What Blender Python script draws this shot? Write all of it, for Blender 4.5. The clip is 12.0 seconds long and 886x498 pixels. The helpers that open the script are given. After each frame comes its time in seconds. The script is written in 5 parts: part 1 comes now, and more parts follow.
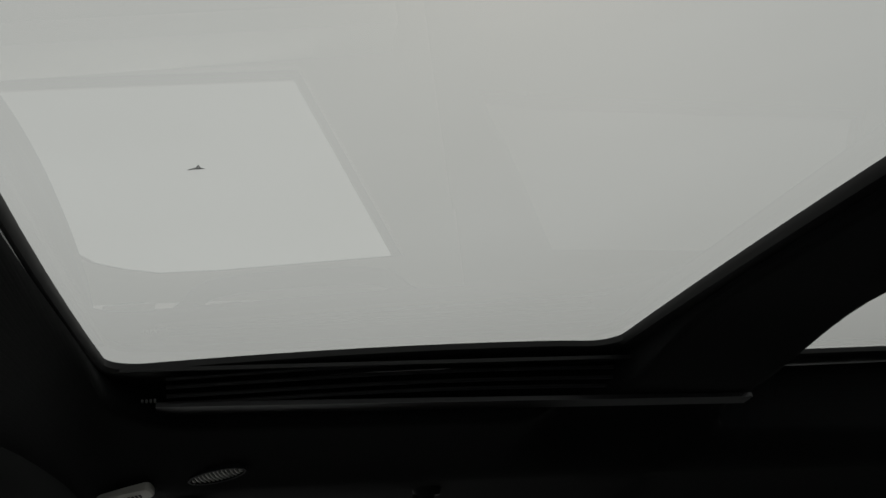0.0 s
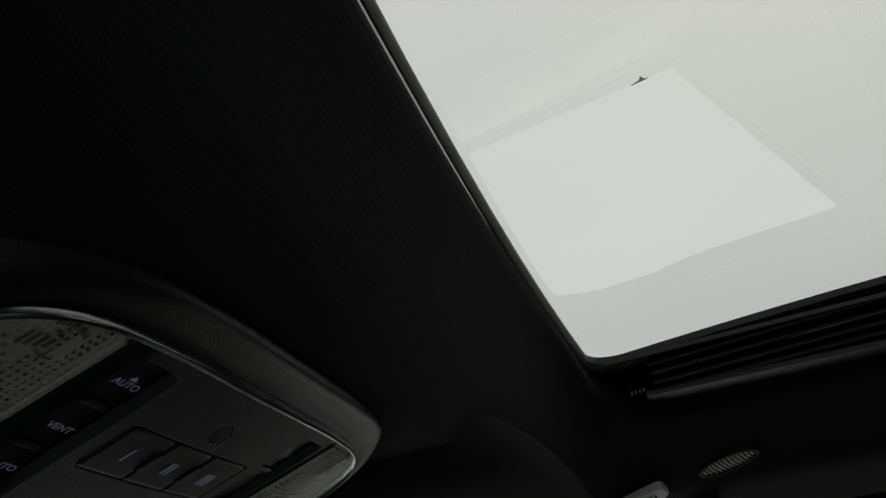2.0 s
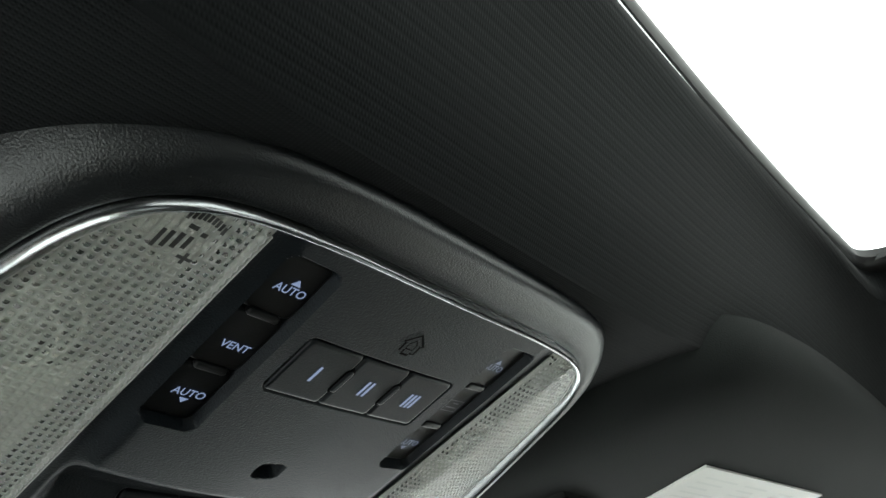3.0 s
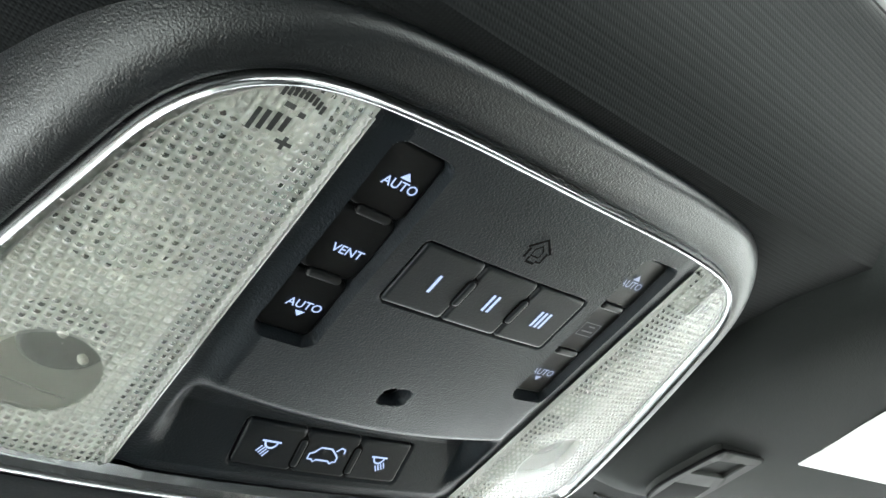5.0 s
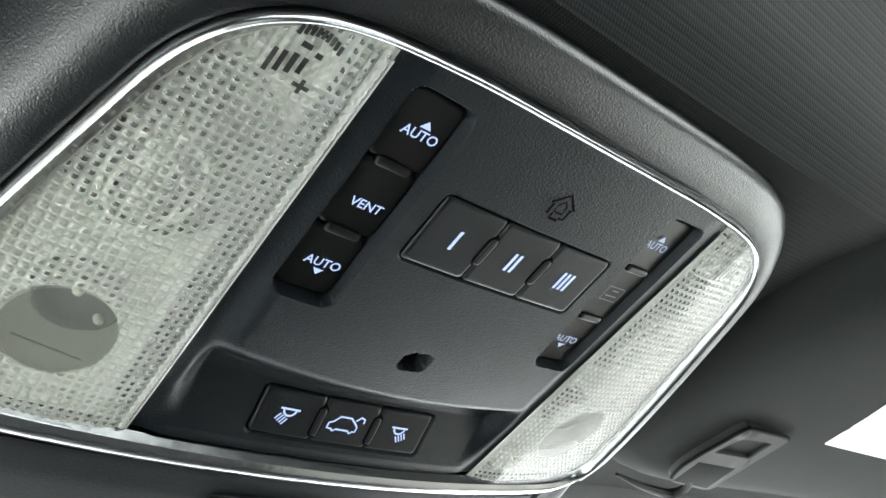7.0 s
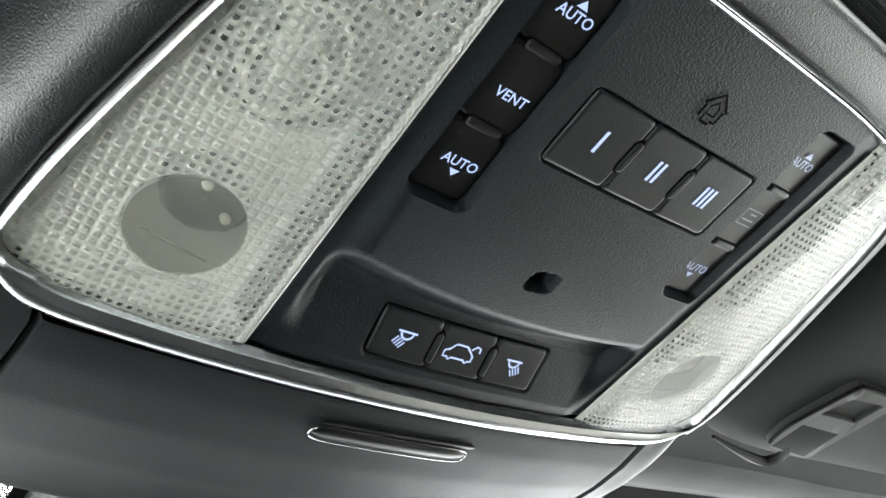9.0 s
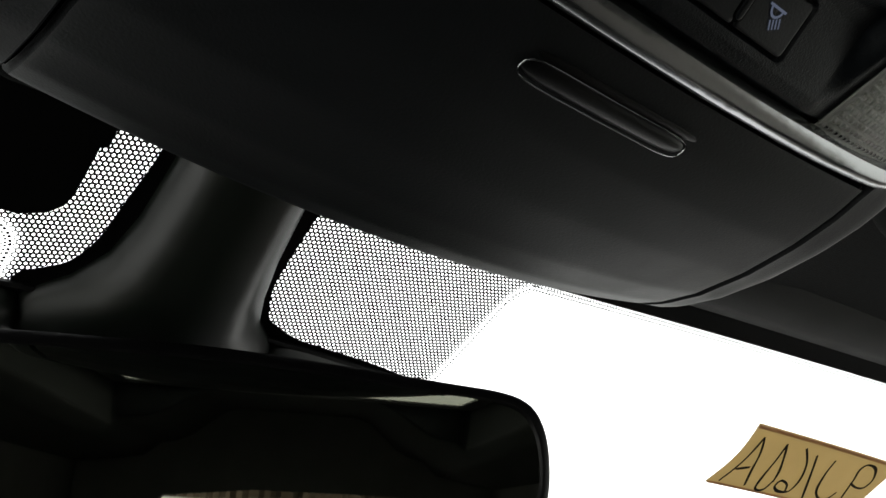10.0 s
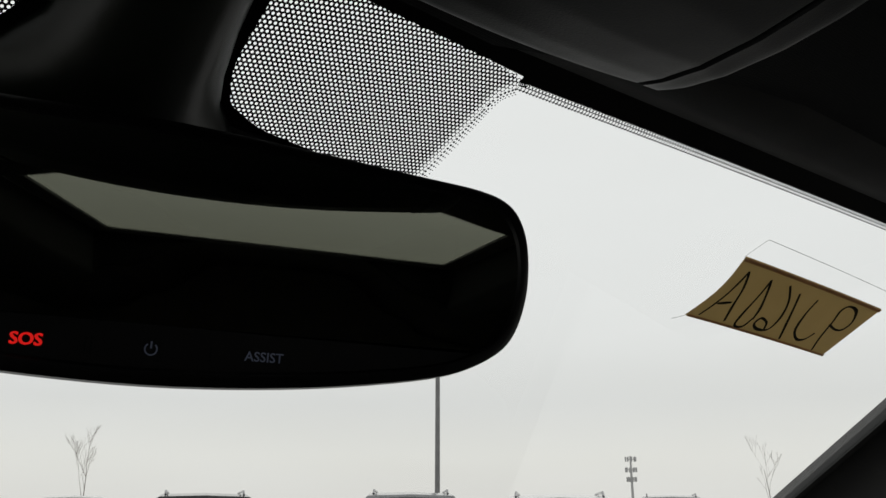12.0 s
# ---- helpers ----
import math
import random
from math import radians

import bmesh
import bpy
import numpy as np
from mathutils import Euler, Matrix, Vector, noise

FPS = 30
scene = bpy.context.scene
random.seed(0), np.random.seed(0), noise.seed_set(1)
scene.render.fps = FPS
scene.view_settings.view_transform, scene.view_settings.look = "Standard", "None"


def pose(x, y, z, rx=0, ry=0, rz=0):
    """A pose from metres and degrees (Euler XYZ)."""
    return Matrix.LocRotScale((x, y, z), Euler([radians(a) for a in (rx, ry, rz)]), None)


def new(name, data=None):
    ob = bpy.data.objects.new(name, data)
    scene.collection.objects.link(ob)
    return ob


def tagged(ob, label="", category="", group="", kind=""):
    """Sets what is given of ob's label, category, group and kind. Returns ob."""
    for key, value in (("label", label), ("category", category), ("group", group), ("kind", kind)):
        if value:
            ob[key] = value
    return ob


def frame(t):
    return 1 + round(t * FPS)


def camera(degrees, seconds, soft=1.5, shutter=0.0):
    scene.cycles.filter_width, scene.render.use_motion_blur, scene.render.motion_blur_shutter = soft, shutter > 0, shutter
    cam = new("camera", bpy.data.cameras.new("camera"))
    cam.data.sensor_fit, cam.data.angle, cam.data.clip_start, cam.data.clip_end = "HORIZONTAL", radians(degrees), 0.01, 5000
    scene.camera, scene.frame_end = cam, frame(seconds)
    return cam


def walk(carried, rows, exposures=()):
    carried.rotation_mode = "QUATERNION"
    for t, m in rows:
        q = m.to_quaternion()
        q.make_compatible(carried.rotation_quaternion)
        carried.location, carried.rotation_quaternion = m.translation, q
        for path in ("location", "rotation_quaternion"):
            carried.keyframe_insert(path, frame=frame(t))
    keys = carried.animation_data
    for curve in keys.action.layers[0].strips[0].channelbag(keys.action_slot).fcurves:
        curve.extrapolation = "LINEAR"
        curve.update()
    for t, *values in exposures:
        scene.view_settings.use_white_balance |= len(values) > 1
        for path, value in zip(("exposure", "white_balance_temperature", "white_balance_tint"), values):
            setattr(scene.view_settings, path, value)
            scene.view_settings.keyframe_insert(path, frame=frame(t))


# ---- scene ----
cam = camera(56.84, 12.0)
PATH = [
    (0, pose(-0.2620, -0.1763, 1.4555, 111.03, 6.95, -104.86)),
    (0.5, pose(-0.2652, -0.1754, 1.4488, 113.56, 6.30, -100.48)),
    (1, pose(-0.2667, -0.1686, 1.4364, 115.35, 5.90, -95.88)),
    (1.5, pose(-0.2420, -0.1556, 1.4258, 116.43, 8.16, -86.78)),
    (2, pose(-0.2125, -0.1386, 1.4246, 119.16, 10.47, -72.52)),
    (2.5, pose(-0.1788, -0.1260, 1.4239, 120.61, 10.50, -60.25)),
    (3, pose(-0.1661, -0.1320, 1.4152, 120.86, 10.49, -52.98)),
    (3.5, pose(-0.1583, -0.1269, 1.4125, 121.36, 9.85, -48.63)),
    (5.5, pose(-0.1419, -0.1144, 1.4000, 122.34, 7.89, -42.22)),
    (6, pose(-0.1404, -0.1120, 1.3982, 122.47, 7.96, -41.75)),
    (6.5, pose(-0.1403, -0.1098, 1.3976, 122.50, 8.05, -41.83)),
    (8.5, pose(-0.1370, -0.0939, 1.3925, 122.37, 7.18, -41.17)),
    (9, pose(-0.1431, -0.0766, 1.3892, 122.29, 5.86, -39.64)),
    (9.2, pose(-0.1420, -0.0577, 1.3864, 121.44, 4.88, -39.12)),
    (9.5, pose(-0.1401, -0.0207, 1.3738, 120.84, 3.38, -39.88)),
    (9.7, pose(-0.1335, -0.0062, 1.3645, 118.97, 1.31, -39.19)),
    (10, pose(-0.1294, 0.0113, 1.3564, 116.70, 1.17, -39.00)),
    (10.5, pose(-0.1247, 0.0247, 1.3462, 113.05, 1.11, -39.35)),
    (11, pose(-0.1286, 0.0311, 1.3423, 111.17, 1.00, -39.47)),
    (11.5, pose(-0.1182, 0.0272, 1.3441, 109.56, 0.63, -39.58)),
    (12, pose(-0.1023, 0.0377, 1.3360, 107.69, -0.06, -40.48)),
]
EXPOSURES = [(0, 0.17, 6300, 10), (1.0, 0.22, 6300, 10), (1.5, 0.27, 6300, 10), (1.8, 0.45, 6300, 9), (2.0, 0.6, 6300, 9), (2.2, 1.3, 6250, 8), (2.5, 2.55, 6200, 6), (3.0, 3.5, 6100, 3), (3.5, 4.32, 6050, 2),
             (5.5, 4.93, 6050, 5), (9.0, 4.88, 6150, 7), (9.2, 4.68, 6250, 8), (9.5, 4.35, 6300, 8), (9.7, 3.6, 6350, 9), (10.0, 1.8, 6450, 9), (10.3, 0.5, 6700, 11), (10.5, 0.05, 6750, 11),
             (11.0, -0.15, 6550, 11), (11.5, -0.04, 6500, 10), (12.0, 0.05, 6450, 10)]
walk(cam, PATH, EXPOSURES)

# ---- world: overcast daylight ----
SUN_EL, SUN_AZ = radians(48), radians(120)
world = bpy.data.worlds.new("overcast_sky")
scene.world = world
world.use_nodes = True
wn, wl = world.node_tree.nodes, world.node_tree.links
wn.clear()
sky = wn.new("ShaderNodeTexSky")
sky.sky_type, sky.sun_disc, sky.sun_elevation, sky.sun_rotation = "NISHITA", False, SUN_EL, SUN_AZ
sky.dust_density, sky.air_density = 4.0, 1.5
sky_bg = wn.new("ShaderNodeBackground")
sky_bg.inputs["Strength"].default_value = 0.05
wl.new(sky.outputs[0], sky_bg.inputs["Color"])
wtc = wn.new("ShaderNodeTexCoord")
wsep = wn.new("ShaderNodeSeparateXYZ")
wl.new(wtc.outputs["Generated"], wsep.inputs[0])
wramp = wn.new("ShaderNodeValToRGB")
wramp.color_ramp.elements[0].position, wramp.color_ramp.elements[0].color = 0.0, (0.82, 0.80, 0.76, 1)
wramp.color_ramp.elements[1].position, wramp.color_ramp.elements[1].color = 0.35, (0.885, 0.88, 0.86, 1)
for pos, col in ((0.06, (0.85, 0.835, 0.79, 1)), (0.12, (0.785, 0.78, 0.76, 1)), (0.2, (0.855, 0.85, 0.83, 1))):
    wramp.color_ramp.elements.new(pos).color = col
wl.new(wsep.outputs["Z"], wramp.inputs[0])
wmap = wn.new("ShaderNodeMapping")
wmap.inputs["Scale"].default_value = (2, 2, 9)
wl.new(wtc.outputs["Generated"], wmap.inputs[0])
wnoise = wn.new("ShaderNodeTexNoise")
wnoise.inputs["Scale"].default_value, wnoise.inputs["Detail"].default_value = 1.3, 4
wl.new(wmap.outputs[0], wnoise.inputs["Vector"])
wmul = wn.new("ShaderNodeMix")
wmul.data_type, wmul.blend_type = "RGBA", "SOFT_LIGHT"
wmul.inputs["Factor"].default_value = 0.25
wl.new(wramp.outputs[0], wmul.inputs["A"])
wl.new(wnoise.outputs["Fac"], wmul.inputs["B"])
cloud_bg = wn.new("ShaderNodeBackground")
cloud_bg.inputs["Strength"].default_value = 1.0
wl.new(wmul.outputs["Result"], cloud_bg.inputs["Color"])
wadd = wn.new("ShaderNodeMixShader")
wadd.inputs[0].default_value = 0.93
wl.new(sky_bg.outputs[0], wadd.inputs[1])
wl.new(cloud_bg.outputs[0], wadd.inputs[2])
wout = wn.new("ShaderNodeOutputWorld")
wl.new(wadd.outputs[0], wout.inputs[0])

sun_data = bpy.data.lights.new("sun", "SUN")
sun_data.energy, sun_data.angle, sun_data.color = 0.8, radians(25), (1.0, 0.97, 0.93)
sun = new("sun", sun_data)
sun.matrix_basis = pose(0, 0, 6, 90 - 48, 0, 110)


# ---- materials ----
def socket(sh, name, value):
    sh.inputs[name].default_value = value


def material(name, colour, rough=0.5, metal=0.0, spec=0.5, vary=0.12, vary_scale=25.0, bump=0.0, bump_scale=900.0, coat=0.0, stretch=(1, 1, 1),
             piece=0.0, rough_vary=0.08):
    """Principled surface with a broad and a fine noise on colour, a roughness variation, and an optional fine relief."""
    m = bpy.data.materials.new(name)
    m.use_nodes = True
    nt = m.node_tree
    n, l = nt.nodes, nt.links
    sh = n["Principled BSDF"]
    tc = n.new("ShaderNodeTexCoord")
    mp = n.new("ShaderNodeMapping")
    mp.inputs["Scale"].default_value = stretch
    l.new(tc.outputs["Object"], mp.inputs[0])
    big = n.new("ShaderNodeTexNoise")
    big.inputs["Scale"].default_value, big.inputs["Detail"].default_value = vary_scale, 5
    l.new(mp.outputs[0], big.inputs["Vector"])
    ramp = n.new("ShaderNodeValToRGB")
    ramp.color_ramp.elements[0].position, ramp.color_ramp.elements[1].position = 0.3, 0.7
    ramp.color_ramp.elements[0].color = (*[c * (1 - vary) for c in colour], 1)
    ramp.color_ramp.elements[1].color = (*[min(1, c * (1 + vary)) for c in colour], 1)
    l.new(big.outputs["Fac"], ramp.inputs[0])
    last = ramp.outputs[0]
    if piece:
        info = n.new("ShaderNodeObjectInfo")
        hsv = n.new("ShaderNodeHueSaturation")
        mul = n.new("ShaderNodeMath")
        mul.operation = "MULTIPLY_ADD"
        mul.inputs[1].default_value, mul.inputs[2].default_value = 2 * piece, 1 - piece
        l.new(info.outputs["Random"], mul.inputs[0])
        l.new(mul.outputs[0], hsv.inputs["Value"])
        l.new(last, hsv.inputs["Color"])
        last = hsv.outputs[0]
    l.new(last, sh.inputs["Base Color"])
    socket(sh, "Metallic", metal)
    socket(sh, "Specular IOR Level", spec)
    socket(sh, "Coat Weight", coat)
    fine = n.new("ShaderNodeTexNoise")
    fine.inputs["Scale"].default_value, fine.inputs["Detail"].default_value = bump_scale, 3
    l.new(mp.outputs[0], fine.inputs["Vector"])
    rr = n.new("ShaderNodeMapRange")
    rr.inputs["To Min"].default_value, rr.inputs["To Max"].default_value = max(0.02, rough - rough_vary), min(1, rough + rough_vary)
    l.new(big.outputs["Fac"], rr.inputs["Value"])
    l.new(rr.outputs[0], sh.inputs["Roughness"])
    if bump:
        b = n.new("ShaderNodeBump")
        b.inputs["Strength"].default_value, b.inputs["Distance"].default_value = 1.0, bump
        l.new(fine.outputs["Fac"], b.inputs["Height"])
        l.new(b.outputs[0], sh.inputs["Normal"])
    return m


def fabric_material(name, colour):
    """Black ribbed headliner cloth: fine diagonal ribs across a soft weave."""
    m = material(name, colour, 0.95, 0, 0.08, 0.18, 14.0, 0.0)
    n, l = m.node_tree.nodes, m.node_tree.links
    sh = n["Principled BSDF"]
    socket(sh, "Sheen Weight", 0.025)
    socket(sh, "Sheen Roughness", 0.5)
    tc = n.new("ShaderNodeTexCoord")
    heights = []
    for ang, sc, dist in ((90, 185.0, 0.5), (90, 370.0, 0.3), (0, 300.0, 0.3)):
        mp = n.new("ShaderNodeMapping")
        mp.inputs["Rotation"].default_value = (0, 0, radians(ang))
        l.new(tc.outputs["Object"], mp.inputs[0])
        wv = n.new("ShaderNodeTexWave")
        wv.inputs["Scale"].default_value, wv.inputs["Distortion"].default_value, wv.inputs["Detail"].default_value = sc, dist, 2
        wv.inputs["Detail Scale"].default_value = 3.0
        l.new(mp.outputs[0], wv.inputs["Vector"])
        heights.append(wv)
    knit = n.new("ShaderNodeMath")
    knit.operation = "MULTIPLY"
    l.new(heights[1].outputs["Fac"], knit.inputs[0])
    l.new(heights[2].outputs["Fac"], knit.inputs[1])
    add = n.new("ShaderNodeMath")
    add.operation = "MULTIPLY_ADD"
    add.inputs[1].default_value = 0.8
    l.new(heights[0].outputs["Fac"], add.inputs[0])
    l.new(knit.outputs[0], add.inputs[2])
    b = n.new("ShaderNodeBump")
    b.inputs["Strength"].default_value, b.inputs["Distance"].default_value = 0.55, 0.00014
    l.new(add.outputs[0], b.inputs["Height"])
    l.new(b.outputs[0], sh.inputs["Normal"])
    return m


def pane_material(name, tint, gloss=1.5, rough=0.0, haze=0.0, thin=False, steep=(3.2, 0.14, 0.03)):
    """A pane: tinted see-through body with a real mirror reflection that Fresnel drives; haze adds a film of dust."""
    m = bpy.data.materials.new(name)
    m.use_nodes = True
    n, l = m.node_tree.nodes, m.node_tree.links
    n.clear()
    tr = n.new("ShaderNodeBsdfTransparent")
    tr.inputs[0].default_value = (*tint, 1)
    gl = n.new("ShaderNodeBsdfGlossy")
    gl.inputs["Roughness"].default_value = rough
    fr = n.new("ShaderNodeFresnel")
    fr.inputs[0].default_value = gloss
    mx = n.new("ShaderNodeMixShader")
    if thin:
        lw = n.new("ShaderNodeLayerWeight")
        lw.inputs[0].default_value = 0.5
        pw = n.new("ShaderNodeMath")
        pw.operation = "POWER"
        pw.inputs[1].default_value = steep[0]
        l.new(lw.outputs["Facing"], pw.inputs[0])
        sc = n.new("ShaderNodeMath")
        sc.operation = "MULTIPLY_ADD"
        sc.inputs[1].default_value, sc.inputs[2].default_value = steep[1:]
        l.new(pw.outputs[0], sc.inputs[0])
        l.new(sc.outputs[0], mx.inputs[0])
    else:
        l.new(fr.outputs[0], mx.inputs[0])
    l.new(tr.outputs[0], mx.inputs[1])
    l.new(gl.outputs[0], mx.inputs[2])
    last = mx
    if haze:
        df = n.new("ShaderNodeBsdfTranslucent")
        df.inputs[0].default_value = (0.75, 0.75, 0.72, 1)
        tc = n.new("ShaderNodeTexCoord")
        nz = n.new("ShaderNodeTexNoise")
        nz.inputs["Scale"].default_value, nz.inputs["Detail"].default_value = 6, 8
        l.new(tc.outputs["Object"], nz.inputs["Vector"])
        mr = n.new("ShaderNodeMapRange")
        mr.inputs["From Min"].default_value, mr.inputs["From Max"].default_value = 0.35, 0.75
        mr.inputs["To Min"].default_value, mr.inputs["To Max"].default_value = haze * 0.3, haze
        l.new(nz.outputs["Fac"], mr.inputs["Value"])
        m2 = n.new("ShaderNodeMixShader")
        l.new(mr.outputs[0], m2.inputs[0])
        l.new(last.outputs[0], m2.inputs[1])
        l.new(df.outputs[0], m2.inputs[2])
        last = m2
    out = n.new("ShaderNodeOutputMaterial")
    l.new(last.outputs[0], out.inputs[0])
    return m


def lens_material(name, milk=0.47, sheen=(3.5, 0.42, 0.05), rough=0.10):
    """Clear prismatic plastic: partly see-through, bright facets, a little milky."""
    m = bpy.data.materials.new(name)
    m.use_nodes = True
    n, l = m.node_tree.nodes, m.node_tree.links
    n.clear()
    tr = n.new("ShaderNodeBsdfTransparent")
    tr.inputs[0].default_value = (0.92, 0.93, 0.9, 1)
    df = n.new("ShaderNodeBsdfDiffuse")
    df.inputs[0].default_value = (0.55, 0.56, 0.525, 1)
    gl = n.new("ShaderNodeBsdfGlossy")
    gl.inputs["Roughness"].default_value = rough
    m1 = n.new("ShaderNodeMixShader")
    m1.inputs[0].default_value = milk
    l.new(tr.outputs[0], m1.inputs[1])
    l.new(df.outputs[0], m1.inputs[2])
    lw = n.new("ShaderNodeLayerWeight")
    lw.inputs[0].default_value = 0.5
    pw = n.new("ShaderNodeMath")
    pw.operation = "POWER"
    pw.inputs[1].default_value = sheen[0]
    l.new(lw.outputs["Facing"], pw.inputs[0])
    sc = n.new("ShaderNodeMath")
    sc.operation = "MULTIPLY_ADD"
    sc.inputs[1].default_value, sc.inputs[2].default_value = sheen[1:]
    l.new(pw.outputs[0], sc.inputs[0])
    m2 = n.new("ShaderNodeMixShader")
    l.new(sc.outputs[0], m2.inputs[0])
    l.new(m1.outputs[0], m2.inputs[1])
    l.new(gl.outputs[0], m2.inputs[2])
    out = n.new("ShaderNodeOutputMaterial")
    l.new(m2.outputs[0], out.inputs[0])
    return m


def glow_material(name, colour, strength):
    m = bpy.data.materials.new(name)
    m.use_nodes = True
    sh = m.node_tree.nodes["Principled BSDF"]
    socket(sh, "Base Color", (0.05, 0.05, 0.055, 1))
    socket(sh, "Emission Color", (*colour, 1))
    socket(sh, "Emission Strength", strength)
    socket(sh, "Roughness", 0.5)
    return m


PLASTIC = material("charcoal_grained_plastic", (0.0048, 0.0065, 0.0083), 0.40, 0, 0.14, 0.14, 40.0, 0.00018, 1800.0)
SURROUND = material("charcoal_surround_plastic", (0.0034, 0.0043, 0.0052), 0.36, 0, 0.50, 0.12, 40.0, 0.00018, 2000.0)
PLASTIC_SMOOTH = material("charcoal_satin_plastic", (0.0068, 0.0080, 0.0092), 0.50, 0, 0.15, 0.08, 40.0, 0.00008, 1300.0)
KEY = material("black_key_plastic", (0.0028, 0.0030, 0.0033), 0.36, 0, 0.20, 0.08, 60.0, 0.00003, 1800.0)
KEY_GREY = material("dark_grey_key_plastic", (0.0038, 0.0049, 0.0062), 0.38, 0, 0.20, 0.08, 60.0, 0.00006, 1600.0)
GAP = material("black_gap", (0.002, 0.002, 0.002), 0.8, 0, 0.05)
CHROME = material("chrome_trim", (0.31, 0.32, 0.33), 0.19, 1.0, 0.5, 0.04, 60.0, 0.00022, 90.0, rough_vary=0.05)
FABRIC = fabric_material("black_headliner_cloth", (0.0039, 0.0044, 0.0047))
VISOR = material("dark_grey_visor_cloth", (0.0100, 0.0111, 0.0107), 0.92, 0, 0.1, 0.14, 18.0, 0.00018, 1500.0)
TRIM = material("dark_trim_plastic", (0.0048, 0.0051, 0.0051), 0.6, 0, 0.14, 0.12, 22.0, 0.00012, 1200.0)
SHROUD = material("satin_sensor_cover_plastic", (0.0062, 0.0092, 0.0064), 0.36, 0, 0.5, 0.1, 30.0, 0.00005, 1500.0)
RUBBER = material("black_rubber_seal", (0.006, 0.006, 0.0065), 0.55, 0, 0.4, 0.1, 60.0)
RAIL = material("black_anodised_rail", (0.025, 0.025, 0.027), 0.38, 0.3, 0.5, 0.12, 40.0)
RAIL_GREY = material("grey_track_cover", (0.11, 0.11, 0.11), 0.5, 0, 0.5, 0.12, 40.0)
LENS = lens_material("clear_prismatic_lens", 0.50)
LENS_CLEAR = lens_material("clear_lens_facet", 0.16, (2.4, 0.95, 0.03), 0.40)
HOUSING = material("pale_grey_lamp_housing", (0.46, 0.46, 0.44), 0.45, 0, 0.5, 0.06, 60.0)
REFLECTOR = material("satin_reflector", (0.07, 0.07, 0.068), 0.35, 0.1, 0.5, 0.05, 60.0)
FROST = pane_material("clear_smooth_lens_spot", (0.86, 0.87, 0.85), 1.45, 0.14, 0.40, True, (4.0, 0.12, 0.02))
LENS_COVER = pane_material("clear_lens_cover", (0.98, 0.98, 0.97), 1.45, 0.42, 0.0, True, (3.0, 0.62, 0.0))
CLIP = material("grey_clip_plastic", (0.0105, 0.0108, 0.0100), 0.7, 0, 0.12, 0.1, 60.0, 0.00006, 1500.0)
SOCKET = material("grey_bulb_socket", (0.145, 0.148, 0.145), 0.28, 0, 0.6, 0.1, 60.0)
SOCKET_PALE = material("grey_bulb_glass", (0.22, 0.22, 0.21), 0.2, 0, 0.6, 0.1, 60.0)
MARK = material("black_print", (0.012, 0.012, 0.012), 0.5)
ENGRAVED = material("black_engraving", (0.001, 0.001, 0.001), 0.7, 0, 0.03)
GLOW = glow_material("backlit_symbol", (0.52, 0.64, 1.0), 0.036)
GLOW_DIM = glow_material("dim_backlit_symbol", (0.55, 0.65, 0.95), 0.025)
GLOW_FAINT = glow_material("faint_backlit_symbol", (0.6, 0.65, 0.75), 0.007)
SOS_RED = glow_material("red_backlit_letters", (1.0, 0.012, 0.008), 0.5)
MIRROR = material("dimming_mirror_glass", (0.40, 0.42, 0.345), 0.015, 1.0, 0.5, 0.01, 10.0, rough_vary=0.0)
MIRROR_BODY = material("black_mirror_casing", (0.0035, 0.0035, 0.0040), 0.34, 0, 0.28, 0.1, 40.0, 0.00004, 1500.0)
FRIT = material("black_ceramic_frit", (0.003, 0.003, 0.003), 0.75, 0, 0.06)
ROOF_GLASS = pane_material("tinted_roof_glass", (0.49, 0.495, 0.465), 1.85, 0.0, 0.03)
SCREEN_GLASS = pane_material("windscreen_glass", (0.93, 0.95, 0.945), 1.3, 0.0, 0.012)
PRIVACY_GLASS = pane_material("privacy_glass", (0.12, 0.125, 0.12), 1.45, 0.0, 0.0, True)
SIDE_GLASS = pane_material("side_window_glass", (0.84, 0.86, 0.83), 1.45, 0.0, 0.0, True)
def paper_material(name, colour):
    """Thin paper: grained, and lit through from behind."""
    m = material(name, colour, 0.8, 0, 0.3, 0.12, 30.0, 0.0001, 500.0)
    n, l = m.node_tree.nodes, m.node_tree.links
    tl = n.new("ShaderNodeBsdfTranslucent")
    tl.inputs[0].default_value = (*[c * 0.9 for c in colour], 1)
    mx = n.new("ShaderNodeMixShader")
    mx.inputs[0].default_value = 0.62
    l.new(n["Principled BSDF"].outputs[0], mx.inputs[1])
    l.new(tl.outputs[0], mx.inputs[2])
    l.new(mx.outputs[0], n["Material Output"].inputs[0])
    return m


KRAFT = paper_material("brown_kraft_paper", (0.53, 0.435, 0.255))
KRAFT_EDGE = paper_material("reddish_brown_paper_edge", (0.40, 0.235, 0.13))
INK = material("black_marker_ink", (0.010, 0.008, 0.004), 0.8, 0, 0.05)
LABEL = material("white_visor_label", (0.55, 0.545, 0.52), 0.55, 0, 0.4, 0.03, 20.0)
LABEL_PRINT = material("faded_grey_print", (0.50, 0.50, 0.48), 0.6)
PALE_PLASTIC = material("pale_grey_plastic", (0.50, 0.49, 0.455), 0.45, 0, 0.5, 0.08, 60.0)
RIBBED = material("grey_ribbed_lens", (0.26, 0.26, 0.245), 0.3, 0, 0.6, 0.1, 80.0)
